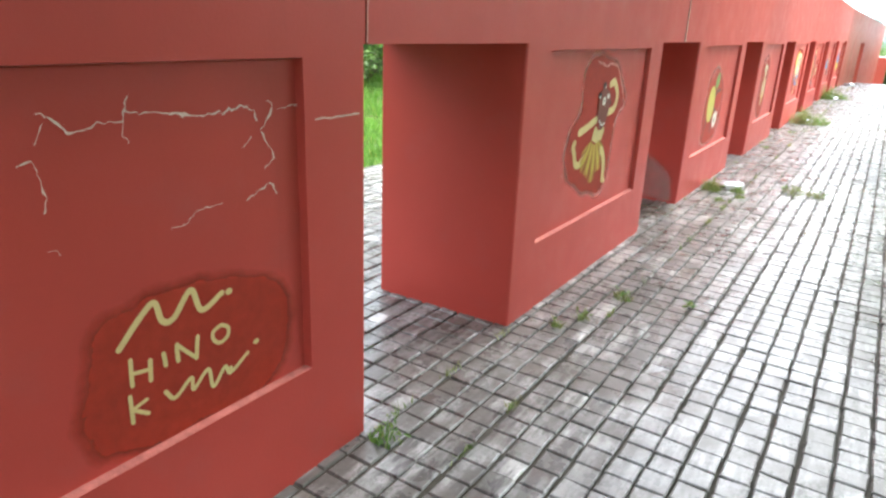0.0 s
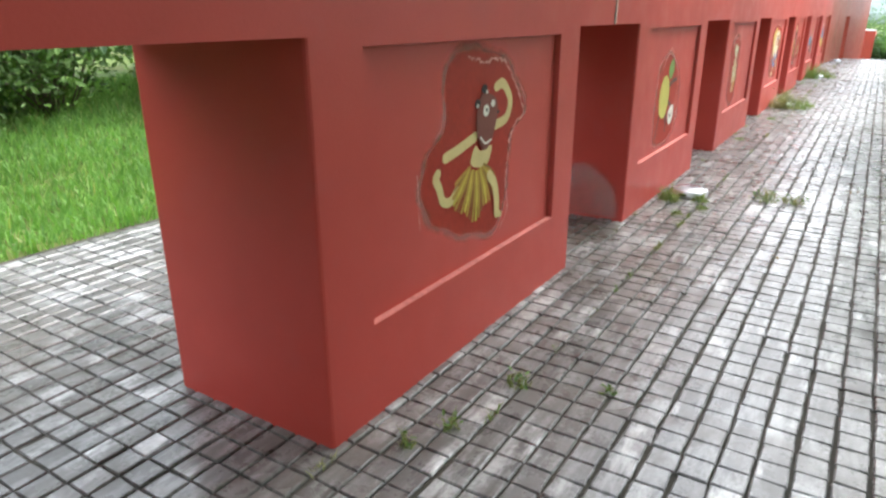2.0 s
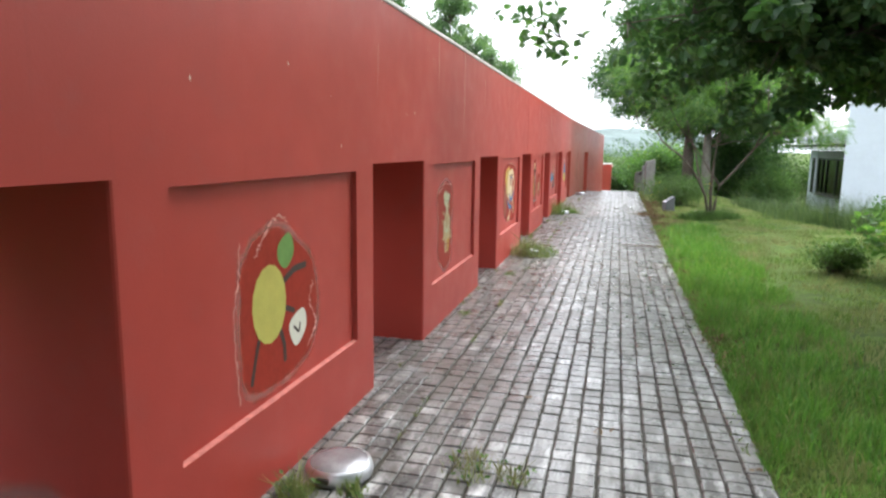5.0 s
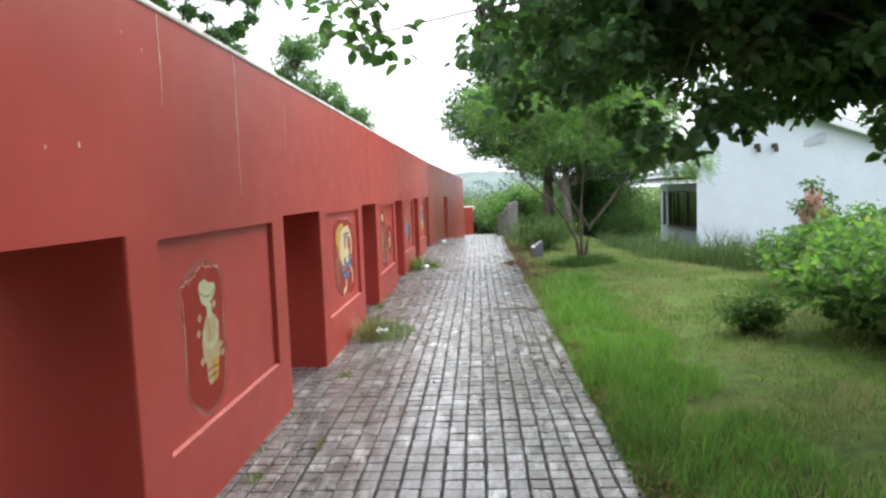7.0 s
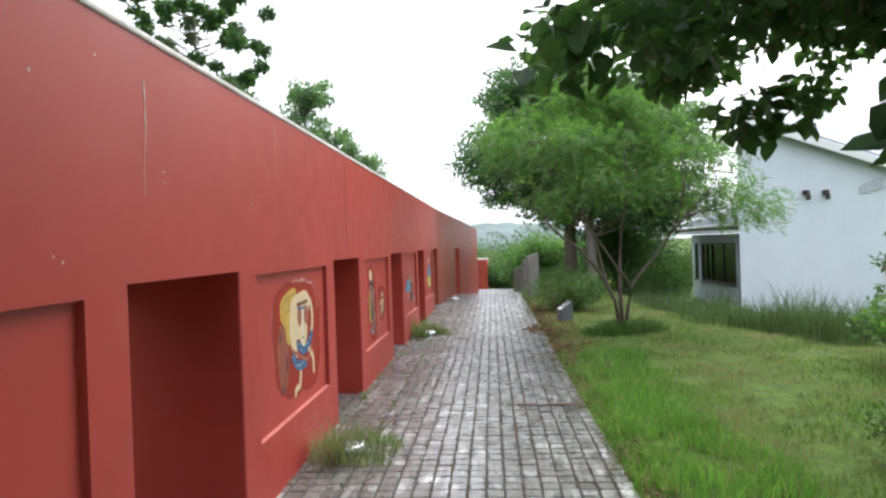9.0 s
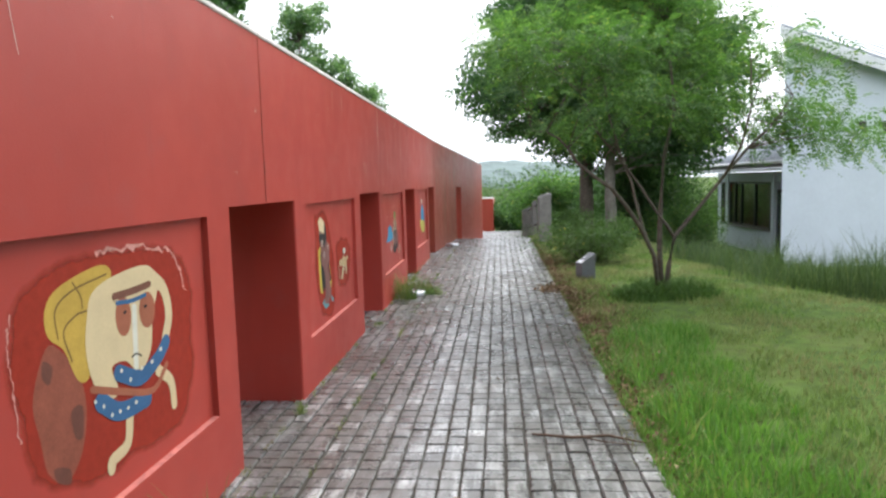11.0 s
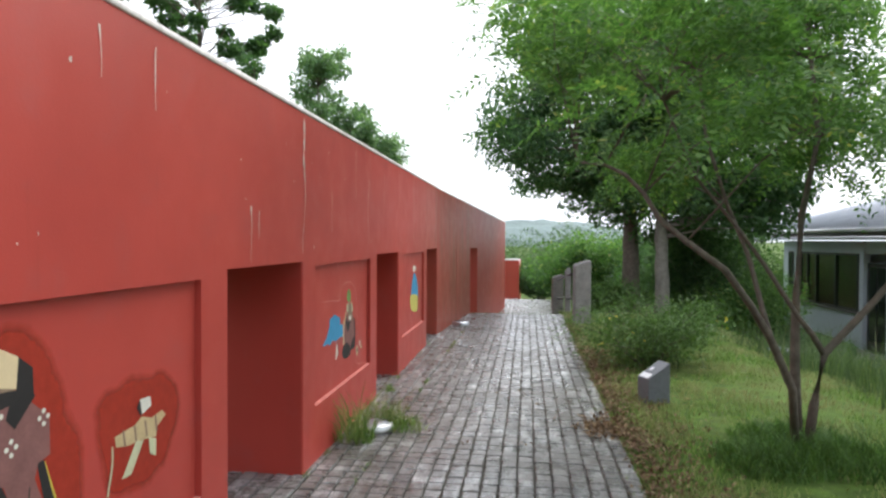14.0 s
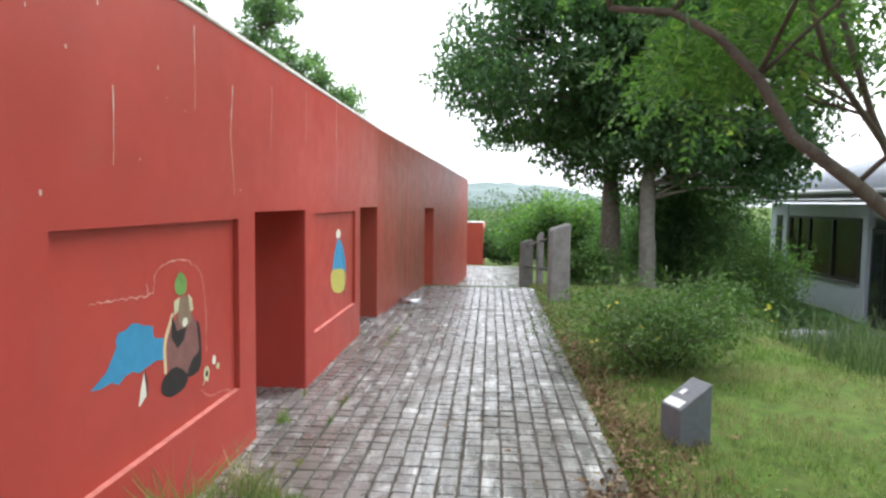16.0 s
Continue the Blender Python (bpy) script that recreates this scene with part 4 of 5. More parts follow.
# ---- ground lamps at the wall's foot ----
def ground_lamp(x, y, turn):
    root = holder("ground_lamp", pose(x, y, 0.0, 0, 0, turn), "round silver ground lamp on the paving by the wall", "lamp", "", "ground lamps along the wall")
    bm = bmesh.new()
    prof = [(0.155, 0.0), (0.16, 0.02), (0.15, 0.055), (0.135, 0.062)]
    rings = [[bm.verts.new((r * math.cos(k * math.tau / 28), r * math.sin(k * math.tau / 28), z)) for k in range(28)] for r, z in prof]
    for p, q in zip(rings, rings[1:]):
        for k in range(28):
            bm.faces.new((p[k], p[(k + 1) % 28], q[(k + 1) % 28], q[k])).smooth = True
    part("housing", bm, CHROME, root)
    bm = bmesh.new()
    rings = [[bm.verts.new((r * math.cos(k * math.tau / 28), r * math.sin(k * math.tau / 28), z)) for k in range(28)] for r, z in ((0.135, 0.06), (0.1, 0.074), (0.05, 0.08))]
    for p, q in zip(rings, rings[1:]):
        for k in range(28):
            bm.faces.new((p[k], p[(k + 1) % 28], q[(k + 1) % 28], q[k])).smooth = True
    bm.faces.new(rings[-1])
    part("lens", bm, LENS, root, "domed glass lens")
    part("latch", box(bmesh.new(), 0.14, 0.164, -0.03, 0.03, 0.018, 0.042, 0.003), FRAME, root, "dark latch")


LENS = plain("lamp_lens", (0.3, 0.31, 0.33), 0.25, 0.4, 14, 0.6, 0, 0.5)
for y, turn in ((7.15, -95), (13.85, -80), (20.02, -100), (26.65, -90)):
    ground_lamp(-1.1 if y < 25 else -1.05, y, turn)


# ---- concrete fence beside the steps ----
def post(x, y, z, h, w, d, turn):
    bm = bmesh.new()
    box(bm, -w / 2, w / 2, -d / 2, d / 2, -0.2, h, 0.03)
    for v in bm.verts:
        if v.co.z > h - 0.05:
            v.co.z -= 0.09 * max(0.0, -v.co.x / (w / 2))
    bmesh.ops.subdivide_edges(bm, edges=bm.edges, cuts=2)
    for v in bm.verts:
        v.co += Vector((noise.noise(v.co * 5), noise.noise(v.co * 5 + Vector((9, 0, 0))), 0)) * 0.008
    ob = thing("fence_post", bm, GREYPOST, "weathered grey concrete fence post beside the steps", "post", "", "fence posts beside the steps")
    ob.matrix_world = pose(x, y, z, 0, 0, turn)


post(1.12, 27.1, 0.0, 1.17, 0.3, 0.22, 8)
post(1.0, 29.3, -0.18, 1.12, 0.12, 0.16, 4)
post(0.95, 32.9, -0.56, 1.16, 0.3, 0.24, 5)
for z in (0.95, 0.45):
    rail = tube(bmesh.new(), [(1.08, 27.2, z), (1.0, 29.3, z - 0.18), (0.95, 32.85, z - 0.5)], [0.022] * 3, 8)
    thing("fence_rail", rail, FRAME, "dark metal rail sloping between concrete fence posts", "rail", "", "fence rails")

# ---- grey marker stone with paper labels ----
marker = holder("marker_stone", pose(1.33, 21.3, -0.03, 0, 0, -68), "low grey marker stone with slanted top on the lawn", "sign")
bm = bmesh.new()
box(bm, -0.095, 0.095, -0.115, 0.115, -0.06, 0.42, 0.006)
for v in bm.verts:
    if v.co.z > 0.3:
        v.co.z += 0.625 * (v.co.y - 0.13)
part("block", bm, SIGNGREY, marker)
for u0, u1, v0, v1 in ((-0.08, 0.07, 0.02, 0.075), (-0.05, -0.01, 0.11, 0.15)):
    bm = bmesh.new()
    vs = []
    for u, w in ((u0, v0), (u1, v0), (u1, v1), (u0, v1)):
        y = -0.13 + w
        vs.append(bm.verts.new((u, y, 0.424 + 0.625 * (y - 0.13) * 1.0)))
    bm.faces.new(vs)
    part("label_plate", bm, PAPER, marker, "white paper label")

# ---- white house ----
def framed(origin, u):
    u = Vector(u).normalized()
    v = Vector((-u.y, u.x, 0))
    return Matrix(((u.x, v.x, 0, origin[0]), (u.y, v.y, 0, origin[1]), (0, 0, 1, origin[2]), (0, 0, 0, 1)))


house = holder("house", framed((7.3, 29.0, -0.68), (0.975, 0.222, 0)) @ Matrix.Scale(1.07, 4), "white rendered house with grey sheet-metal roof beyond the lawn", "house")


def sloped(x0, x1, y0, y1, z0, ztop):
    bm = box(bmesh.new(), x0, x1, y0, y1, z0, 1.0)
    for v in bm.verts:
        if v.co.z > 0.5:
            v.co.z = ztop(v.co.x, v.co.y)
    return bm


def eave(x):
    return 5.36 - 0.29 * x


def slanted(bm):
    """Lean the plan of the block: its short side runs off to the right."""
    for v in bm.verts:
        v.co.x += 0.92 * v.co.y
    return bm


def roofed(x0, x1, y0, y1, lo, hi):
    """A slab that follows the roof's slope."""
    bm = box(bmesh.new(), x0, x1, y0, y1, 0, 1)
    for v in bm.verts:
        v.co.z = eave(v.co.x) + 0.32 * v.co.y + (hi if v.co.z > 0.5 else lo)
    return slanted(bm)


body = box(bmesh.new(), 0, 8, 0, 5, -0.6, 1.0)
for v in body.verts:
    if v.co.z > 0.5:
        v.co.z = eave(v.co.x) + 0.32 * v.co.y
part("wall", slanted(body), WHITEWALL, house)
roof = part("roof", roofed(-0.06, 8.3, -0.3, 5.3, 0.004, 0.12), SLATE, house)
for k in range(10):
    part("roof_sheet", roofed(-0.07, 8.31, -0.28 + k * 0.5, 0.0 + k * 0.5, 0.123, 0.16), ROOFLIGHT, roof)
part("fascia", roofed(-0.08, 8.3, -0.36, -0.302, -0.14, 0.1), PAPER, house)
for x in (2.0, 2.6):
    part("wall_lamp", box(box(bmesh.new(), x - 0.07, x + 0.07, -0.16, 0.0, 3.05, 3.2, 0.03), x - 0.05, x + 0.05, -0.22, -0.1, 2.92, 3.08, 0.03), FRAME, house, "small dark wall lamp")

wing = holder("house_wing", framed((8.67, 31.0, -1.22), (-0.03, 1, 0)), "low white house wing with veranda roof, window and door", "house")
# x runs along the wing away from the white block; y < 0 lies inside, y > 0 towards the lawn
part("wall", box(bmesh.new(), -1.0, 0.75, -4, 0.0, -0.5, 2.75), WHITEWALL, wing)
door = part("door", box(bmesh.new(), 0.76, 1.7, -0.14, -0.06, 0.0, 2.2, 0.006), FRAME, wing, "dark glazed door")
for x0, x1 in ((0.84, 1.2), (1.26, 1.62)):
    part("pane", box(bmesh.new(), x0, x1, -0.06, -0.05, 0.25, 2.1), GLASS_DARK, door)
part("post", box(bmesh.new(), 1.72, 1.92, -0.15, 0.03, -0.3, 2.75, 0.01), WHITEWALL, wing)
part("end_wall", box(bmesh.new(), 5.6, 6.6, -4, 0.0, -0.5, 2.75), WHITEWALL, wing)
slit = part("window", box(bmesh.new(), 5.85, 6.2, 0.002, 0.03, 0.9, 2.42, 0.004), FRAME, wing, "narrow dark-framed window")
part("pane", box(bmesh.new(), 5.9, 6.15, 0.03, 0.036, 0.96, 2.36), GLASS_DARK, slit)
part("dado", box(bmesh.new(), 1.93, 5.59, -0.15, -0.02, -0.5, 0.85), WHITEWALL, wing)
part("sill", box(bmesh.new(), 2.05, 5.55, -0.1, 0.05, 0.852, 0.9, 0.008), GREYPOST, wing, "grey window sill")
window = part("window", box(bmesh.new(), 2.15, 5.5, -0.16, -0.13, 0.9, 2.42), CURTAIN, wing, "window with rust-red curtain")
for x in (2.13, 3.3, 4.45, 5.02, 5.5):
    part("mullion", box(bmesh.new(), x - 0.035, x + 0.035, -0.12, -0.03, 0.9, 2.42), FRAME, window)
for z in (0.93, 2.39):
    part("transom", box(bmesh.new(), 2.17, 5.46, -0.115, -0.035, z - 0.03, z + 0.03), FRAME, window)
part("pane", box(bmesh.new(), 2.17, 5.46, -0.08, -0.072, 0.96, 2.36), GLASS, window)
part("lintel", box(bmesh.new(), 0.76, 5.59, -4, -0.03, 2.43, 2.75), WHITEWALL, wing)
part("back_wall", box(bmesh.new(), 0.76, 5.59, -4, -0.6, -0.5, 2.42), WHITEWALL, wing)
veranda = part("veranda_roof", sloped(-1.2, 7.2, -3.2, 0.85, 0, lambda x, y: 3.06 - 0.3 * (y - 0.85)), ROOFLIGHT, wing)
for v in veranda.data.vertices:
    if v.co.z < 0.5:
        v.co.z = 2.95 - 0.26 * (v.co.y - 0.85)
    if v.co.x > 3 and v.co.y < 0:
        v.co.x -= 2.2
for k in range(47):
    x = -1.15 + k * 0.18
    rib = bmesh.new()
    top = -3.2 if x < 5.0 else 0.85 - 4.05 * (7.2 - x) / 2.2
    tube(rib, [(x, 0.87, 3.06), (x, top, 3.06 - 0.3 * (top - 0.85) + 0.01)], [0.022, 0.022], 6)
    part("roof_rib", rib, ROOFLIGHT, veranda)
part("fascia", box(bmesh.new(), -1.2, 7.2, 0.852, 0.89, 2.86, 3.03), FRAME, wing, "dark eaves board")
part("gutter", tube(bmesh.new(), [(-1.2, 0.93, 3.02), (7.2, 0.93, 3.0)], [0.05, 0.05], 8), PAPER, wing, "pale gutter")
part("soffit", box(bmesh.new(), -1.1, 7.05, 0.0, 0.85, 2.78, 2.85), WHITEWALL, wing)
part("veranda_floor", box(bmesh.new(), 0.0, 6.6, 0.04, 1.1, -0.5, 0.0, 0.01), GREYPOST, wing, "grey concrete veranda floor")

for i, (x, y, w) in enumerate(((4.55, 26.9, 0.75), (5.0, 27.5, 0.95), (5.45, 28.2, 0.9))):
    slab = box(bmesh.new(), -w / 2, w / 2, -0.22, 0.22, -0.15, 0.1, 0.02)
    ob = thing("stepping_slab", slab, SIGNGREY, "dark stone slab step in the grass before the house", "step", "", "stone slabs before the house")
    ob.matrix_world = pose(x, y, ground_z(x, y) + 0.03 * i, 0, 0, 25)
shrub("potted_plant", 6.7, 29.3, 0.16, 0.16, 0.5, LEAF_DARK, 700, 0.06, 97, "dark potted plant by the house door", 0.5, "plant")

# far hill, its haze painted into the pale colour
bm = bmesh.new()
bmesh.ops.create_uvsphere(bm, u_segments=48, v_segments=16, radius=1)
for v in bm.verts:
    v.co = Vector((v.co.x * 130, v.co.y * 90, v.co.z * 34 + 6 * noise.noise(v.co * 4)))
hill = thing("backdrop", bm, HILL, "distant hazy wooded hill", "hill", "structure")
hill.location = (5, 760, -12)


# ---- wall paintings ----
class Painting:
    """Flat paint shapes on a pier's panel, in metres along the pier and up; later shapes lie on earlier ones."""

    def __init__(self, pier, label):
        self.y, self.n, self.rim = Y0 + PERIOD * pier, 0, 0 <= pier < 3
        self.root, self.made = holder("wall_painting", Matrix(), label, "painting"), []

    def _bm(self, colour):
        self.made.append((colour, bmesh.new()))
        return self.made[-1][1]

    def _x(self):
        self.n += 1
        return FACE - RECESS + 0.0008 + 0.00007 * self.n

    def _face(self, colour, loop, bm=None):
        bm, x = bm or self._bm(colour), self._x()
        f = bm.faces.new([bm.verts.new((x, self.y + u, z)) for u, z in loop])
        f.normal_update()
        if f.normal.x < 0:
            f.normal_flip()

    def _ring(self, out, sizes, wear, mat, name, fill):
        c, x = sum(out, Vector((0, 0))) / len(out), self._x()
        loops = []
        for f in sizes:
            loop = []
            for p in out:
                d = p - c
                q = c + d + d.normalized() * (f + 0.03 * noise.noise((p.x * 9, p.y * 9, self.y)))
                loop.append((x, self.y + q.x, q.y))
            loops.append(loop)
        part(name, worn_rings(bmesh.new(), loops, wear, fill), mat, self.root)

    def halo(self, pts):
        """A darker repainted patch with a soft edge and a broken chalky rim."""
        out = self._round(pts)
        self._ring(out, (-0.06, -0.01, 0.045), (1.0, 0.55, -0.35), HALO_WORN, "patch", True)
        if self.rim:
            self._ring(out, (-0.04, 0.0, 0.02, 0.07), (-0.2, 0.4, 0.35, -0.4), CHALK_WORN, "chalky_rim", False)

    def patch(self, colour, pts):
        """A sharp-cornered painted shape."""
        self._face(colour, [Vector(p) for p in pts])

    def blob(self, colour, pts):
        if colour == "halo":
            self.halo(pts)
        else:
            self._face(colour, self._round(pts))

    def _round(self, pts):
        out, n = [], len(pts)
        for i in range(n):
            p = [Vector(pts[(i + k - 1) % n]) for k in range(4)]
            for t in (0.0, 0.25, 0.5, 0.75):
                out.append(0.5 * (2 * p[1] + (p[2] - p[0]) * t + (2 * p[0] - 5 * p[1] + 4 * p[2] - p[3]) * t * t + (3 * p[1] - p[0] - 3 * p[2] + p[3]) * t ** 3))
        return out

    def oval(self, colour, u, z, ru, rz):
        self._face(colour, [(u + ru * math.cos(k * math.tau / 16), z + rz * math.sin(k * math.tau / 16)) for k in range(16)])

    def _line(self, pts):
        P = [Vector(p) for p in pts]
        P = [2 * P[0] - P[1]] + P + [2 * P[-1] - P[-2]]
        out = []
        for i in range(1, len(P) - 2):
            p = P[i - 1:i + 3]
            for t in [k / 12 for k in range(12)]:
                out.append(0.5 * (2 * p[1] + (p[2] - p[0]) * t + (2 * p[0] - 5 * p[1] + 4 * p[2] - p[3]) * t * t + (3 * p[1] - p[0] - 3 * p[2] + p[3]) * t ** 3))
        return out + [P[-2]]

    def stroke(self, colour, width, pts, rough=0.0):
        line = self._line(pts)
        m = len(line)
        left, right = [], []
        for i, p in enumerate(line):
            d = (line[min(i + 1, m - 1)] - line[max(i - 1, 0)]).normalized()
            nrm = Vector((-d.y, d.x)) * width * 0.5
            k = 1.0
            if rough:
                k = 0.25 + 0.9 * abs(noise.noise((p.x * 40, p.y * 40, self.n))) * 2
                nrm, p = nrm * k, p + Vector((noise.noise((p.x * 60, p.y * 60, 1)), noise.noise((p.x * 60, p.y * 60, 2)))) * width * 1.6
            left.append(p + nrm)
            right.append(p - nrm)
        bm, x = self._bm(colour), self._x()
        a = [bm.verts.new((x, self.y + p.x, p.y)) for p in left]
        b = [bm.verts.new((x, self.y + p.x, p.y)) for p in right]
        for i in range(m - 1):
            bm.faces.new((a[i], a[i + 1], b[i + 1], b[i]))
        if not rough:
            for p in (line[0], line[-1]):
                self._face(colour, [(p.x + width * 0.5 * math.cos(k * math.tau / 12), p.y + width * 0.5 * math.sin(k * math.tau / 12)) for k in range(12)], bm)

    def crack(self, colour, width, pts):
        self.stroke(colour, width * 0.8, pts, 1.0)

    def done(self):
        for colour, bm in self.made:
            part(colour + "_paint", bm, PAINT[colour], self.root)


PAINT = {k: plain("paint_" + k, c, 0.7, v, 12, 0.3, 0.1) for k, (c, v) in {
    "halo": ((0.24, 0.021, 0.012), 0.14), "cream": ((0.56, 0.47, 0.21), 0.1), "chalk": ((0.58, 0.3, 0.26), 0.35), "plaster": ((0.58, 0.46, 0.4), 0.3), "brown": ((0.16, 0.05, 0.035), 0.2), "ochre": ((0.36, 0.22, 0.04), 0.2),
    "straw": ((0.2, 0.12, 0.03), 0.2), "black": ((0.02, 0.018, 0.017), 0.2), "white": ((0.65, 0.64, 0.55), 0.1), "dark": ((0.05, 0.035, 0.03), 0.2), "lime": ((0.46, 0.42, 0.1), 0.12), "green": ((0.14, 0.27, 0.07), 0.2),
    "pale": ((0.5, 0.5, 0.32), 0.15), "tan": ((0.48, 0.37, 0.2), 0.2), "dull_tan": ((0.22, 0.15, 0.1), 0.2), "wood": ((0.26, 0.075, 0.045), 0.25), "dark_wood": ((0.14, 0.05, 0.035), 0.25), "basket": ((0.5, 0.33, 0.06), 0.15),
    "skin": ((0.62, 0.5, 0.3), 0.08), "rust": ((0.33, 0.11, 0.06), 0.15), "blue": ((0.04, 0.12, 0.25), 0.15), "sky_blue": ((0.04, 0.24, 0.42), 0.15), "hat": ((0.17, 0.07, 0.045), 0.2), "mauve": ((0.2, 0.09, 0.08), 0.2),
    "yellow": ((0.5, 0.4, 0.06), 0.3), "teal": ((0.1, 0.25, 0.28), 0.2)}.items()}
fig = Painting(-1, "hand-painted cream signature letters on a darker red patch")
fig.blob("halo", [(1.11, 0.64), (1.18, 0.78), (1.35, 0.80), (1.73, 0.71), (1.71, 0.45), (1.49, 0.38), (1.19, 0.42), (1.10, 0.50)])
fig.stroke("cream", 0.017, [(1.204, 0.697), (1.266, 0.759), (1.308, 0.785), (1.325, 0.730), (1.358, 0.726), (1.415, 0.785), (1.443, 0.719), (1.511, 0.746)])
fig.oval("cream", 1.535, 0.743, 0.012, 0.010)
fig.stroke("cream", 0.012, [(1.229, 0.659), (1.227, 0.624), (1.226, 0.589)])
fig.stroke("cream", 0.013, [(1.280, 0.637), (1.278, 0.609), (1.276, 0.582)])
fig.stroke("cream", 0.011, [(1.227, 0.621), (1.252, 0.617), (1.280, 0.613)])
fig.stroke("cream", 0.013, [(1.318, 0.640), (1.320, 0.623), (1.321, 0.606)])
fig.stroke("cream", 0.013, [(1.358, 0.649), (1.357, 0.627), (1.358, 0.603)])
fig.stroke("cream", 0.011, [(1.358, 0.649), (1.385, 0.618), (1.413, 0.588)])
fig.stroke("cream", 0.013, [(1.422, 0.648), (1.417, 0.618), (1.413, 0.588)])
fig.stroke("cream", 0.012, [(1.499, 0.654), (1.471, 0.641), (1.473, 0.616), (1.494, 0.602), (1.519, 0.614), (1.521, 0.639), (1.499, 0.654)])
fig.stroke("cream", 0.012, [(1.215, 0.563), (1.215, 0.525), (1.215, 0.489)])
fig.stroke("cream", 0.010, [(1.258, 0.536), (1.237, 0.530), (1.216, 0.525)])
fig.stroke("cream", 0.011, [(1.216, 0.525), (1.236, 0.511), (1.258, 0.495)])
fig.stroke("cream", 0.012, [(1.311, 0.532), (1.337, 0.502), (1.390, 0.537), (1.395, 0.500), (1.445, 0.539), (1.458, 0.479), (1.501, 0.522), (1.519, 0.496), (1.584, 0.533)])
fig.oval("cream", 1.617, 0.556, 0.011, 0.009)
fig.oval("cream", 1.520, 0.510, 0.008, 0.007)
fig.crack("plaster", 0.007, [(1.098, 1.272), (1.131, 1.252), (1.168, 1.225), (1.231, 1.239), (1.280, 1.234)])
fig.crack("plaster", 0.007, [(1.297, 1.290), (1.286, 1.256), (1.275, 1.226), (1.288, 1.186)])
fig.crack("plaster", 0.009, [(1.286, 1.256), (1.369, 1.249), (1.468, 1.233), (1.544, 1.234), (1.636, 1.240), (1.662, 1.201)])
fig.crack("plaster", 0.007, [(1.706, 1.258), (1.718, 1.226), (1.680, 1.168), (1.717, 1.101), (1.683, 1.065)])
fig.crack("plaster", 0.006, [(1.735, 1.225), (1.789, 1.233), (1.822, 1.234)])
fig.crack("plaster", 0.008, [(1.609, 1.138), (1.640, 1.161)])
fig.crack("plaster", 0.006, [(1.375, 0.965), (1.416, 0.966), (1.452, 0.992), (1.532, 0.998)])
fig.crack("plaster", 0.007, [(1.617, 0.989), (1.701, 1.022), (1.721, 0.985)])
fig.crack("plaster", 0.005, [(1.047, 1.168), (1.075, 1.173), (1.086, 1.136), (1.093, 1.099), (1.086, 1.064)])
fig.crack("plaster", 0.005, [(1.079, 0.983), (1.092, 0.979), (1.106, 0.965)])
fig.crack("plaster", 0.004, [(1.086, 1.208), (1.098, 1.227), (1.109, 1.249)])
fig.done()
fig = Painting(0, "painted dancing brown animal in a straw skirt on red panel")
fig.blob("halo", [(0.83, 1.30), (1.11, 1.31), (1.35, 1.24), (1.52, 1.03), (1.36, 0.91), (1.33, 0.63), (1.21, 0.48), (0.82, 0.58), (0.61, 0.74), (0.66, 0.92), (0.77, 1.02)])
fig.crack("chalk", 0.019, [(0.973, 1.293), (1.132, 1.272), (1.284, 1.266), (1.379, 1.194), (1.473, 1.079), (1.514, 1.008), (1.415, 0.961), (1.372, 0.885)])
fig.crack("chalk", 0.011, [(1.372, 0.885), (1.340, 0.720), (1.364, 0.557), (1.283, 0.474)])
fig.crack("chalk", 0.008, [(0.602, 0.658), (0.598, 0.776), (0.592, 0.875)])
fig.stroke("cream", 0.045, [(1.226, 1.157), (1.292, 1.165), (1.363, 1.085), (1.329, 1.008), (1.226, 0.987)])
fig.stroke("cream", 0.046, [(1.037, 0.960), (0.906, 0.928), (0.795, 0.908)])
fig.blob("cream", [(1.00, 0.85), (1.04, 0.92), (1.09, 0.89), (1.19, 0.90), (1.15, 0.82), (1.06, 0.82)])
fig.stroke("cream", 0.043, [(0.886, 0.752), (0.832, 0.716), (0.774, 0.731), (0.747, 0.790), (0.719, 0.833), (0.737, 0.853)])
for k in range(22):
    a = -2.95 + k * 0.128
    r = (0.18 + 0.03 * math.sin(-a)) * (0.9 + 0.2 * abs(math.sin(k * 2.7)))
    fig.stroke(("ochre", "straw", "ochre", "yellow")[k % 4], 0.02 if k % 4 != 1 else 0.008, [(1.05 + 0.35 * r * math.cos(a), 0.835 + 0.15 * r * math.sin(a)), (1.05 + 0.7 * r * math.cos(a), 0.83 + 0.65 * r * math.sin(a)), (1.04 + r * math.cos(a), 0.815 + r * math.sin(a))])
fig.stroke("cream", 0.05, [(1.165, 0.765), (1.215, 0.715), (1.24, 0.64), (1.245, 0.565)])
fig.stroke("cream", 0.032, [(1.24, 0.562), (1.26, 0.556), (1.278, 0.552)])
fig.blob("brown", [(1.05, 1.09), (1.10, 1.14), (1.21, 1.11), (1.23, 1.04), (1.18, 0.93), (1.11, 0.89), (1.05, 0.96), (1.04, 1.02)])
fig.oval("black", 1.106, 1.158, 0.026, 0.020)
fig.oval("black", 1.047, 1.100, 0.024, 0.020)
fig.oval("white", 1.128, 1.144, 0.008, 0.009)
fig.oval("white", 1.046, 1.091, 0.010, 0.009)
fig.oval("white", 1.123, 1.063, 0.026, 0.026)
fig.oval("white", 1.185, 1.089, 0.019, 0.016)
fig.oval("black", 1.126, 1.066, 0.009, 0.009)
fig.oval("black", 1.235, 1.045, 0.013, 0.009)
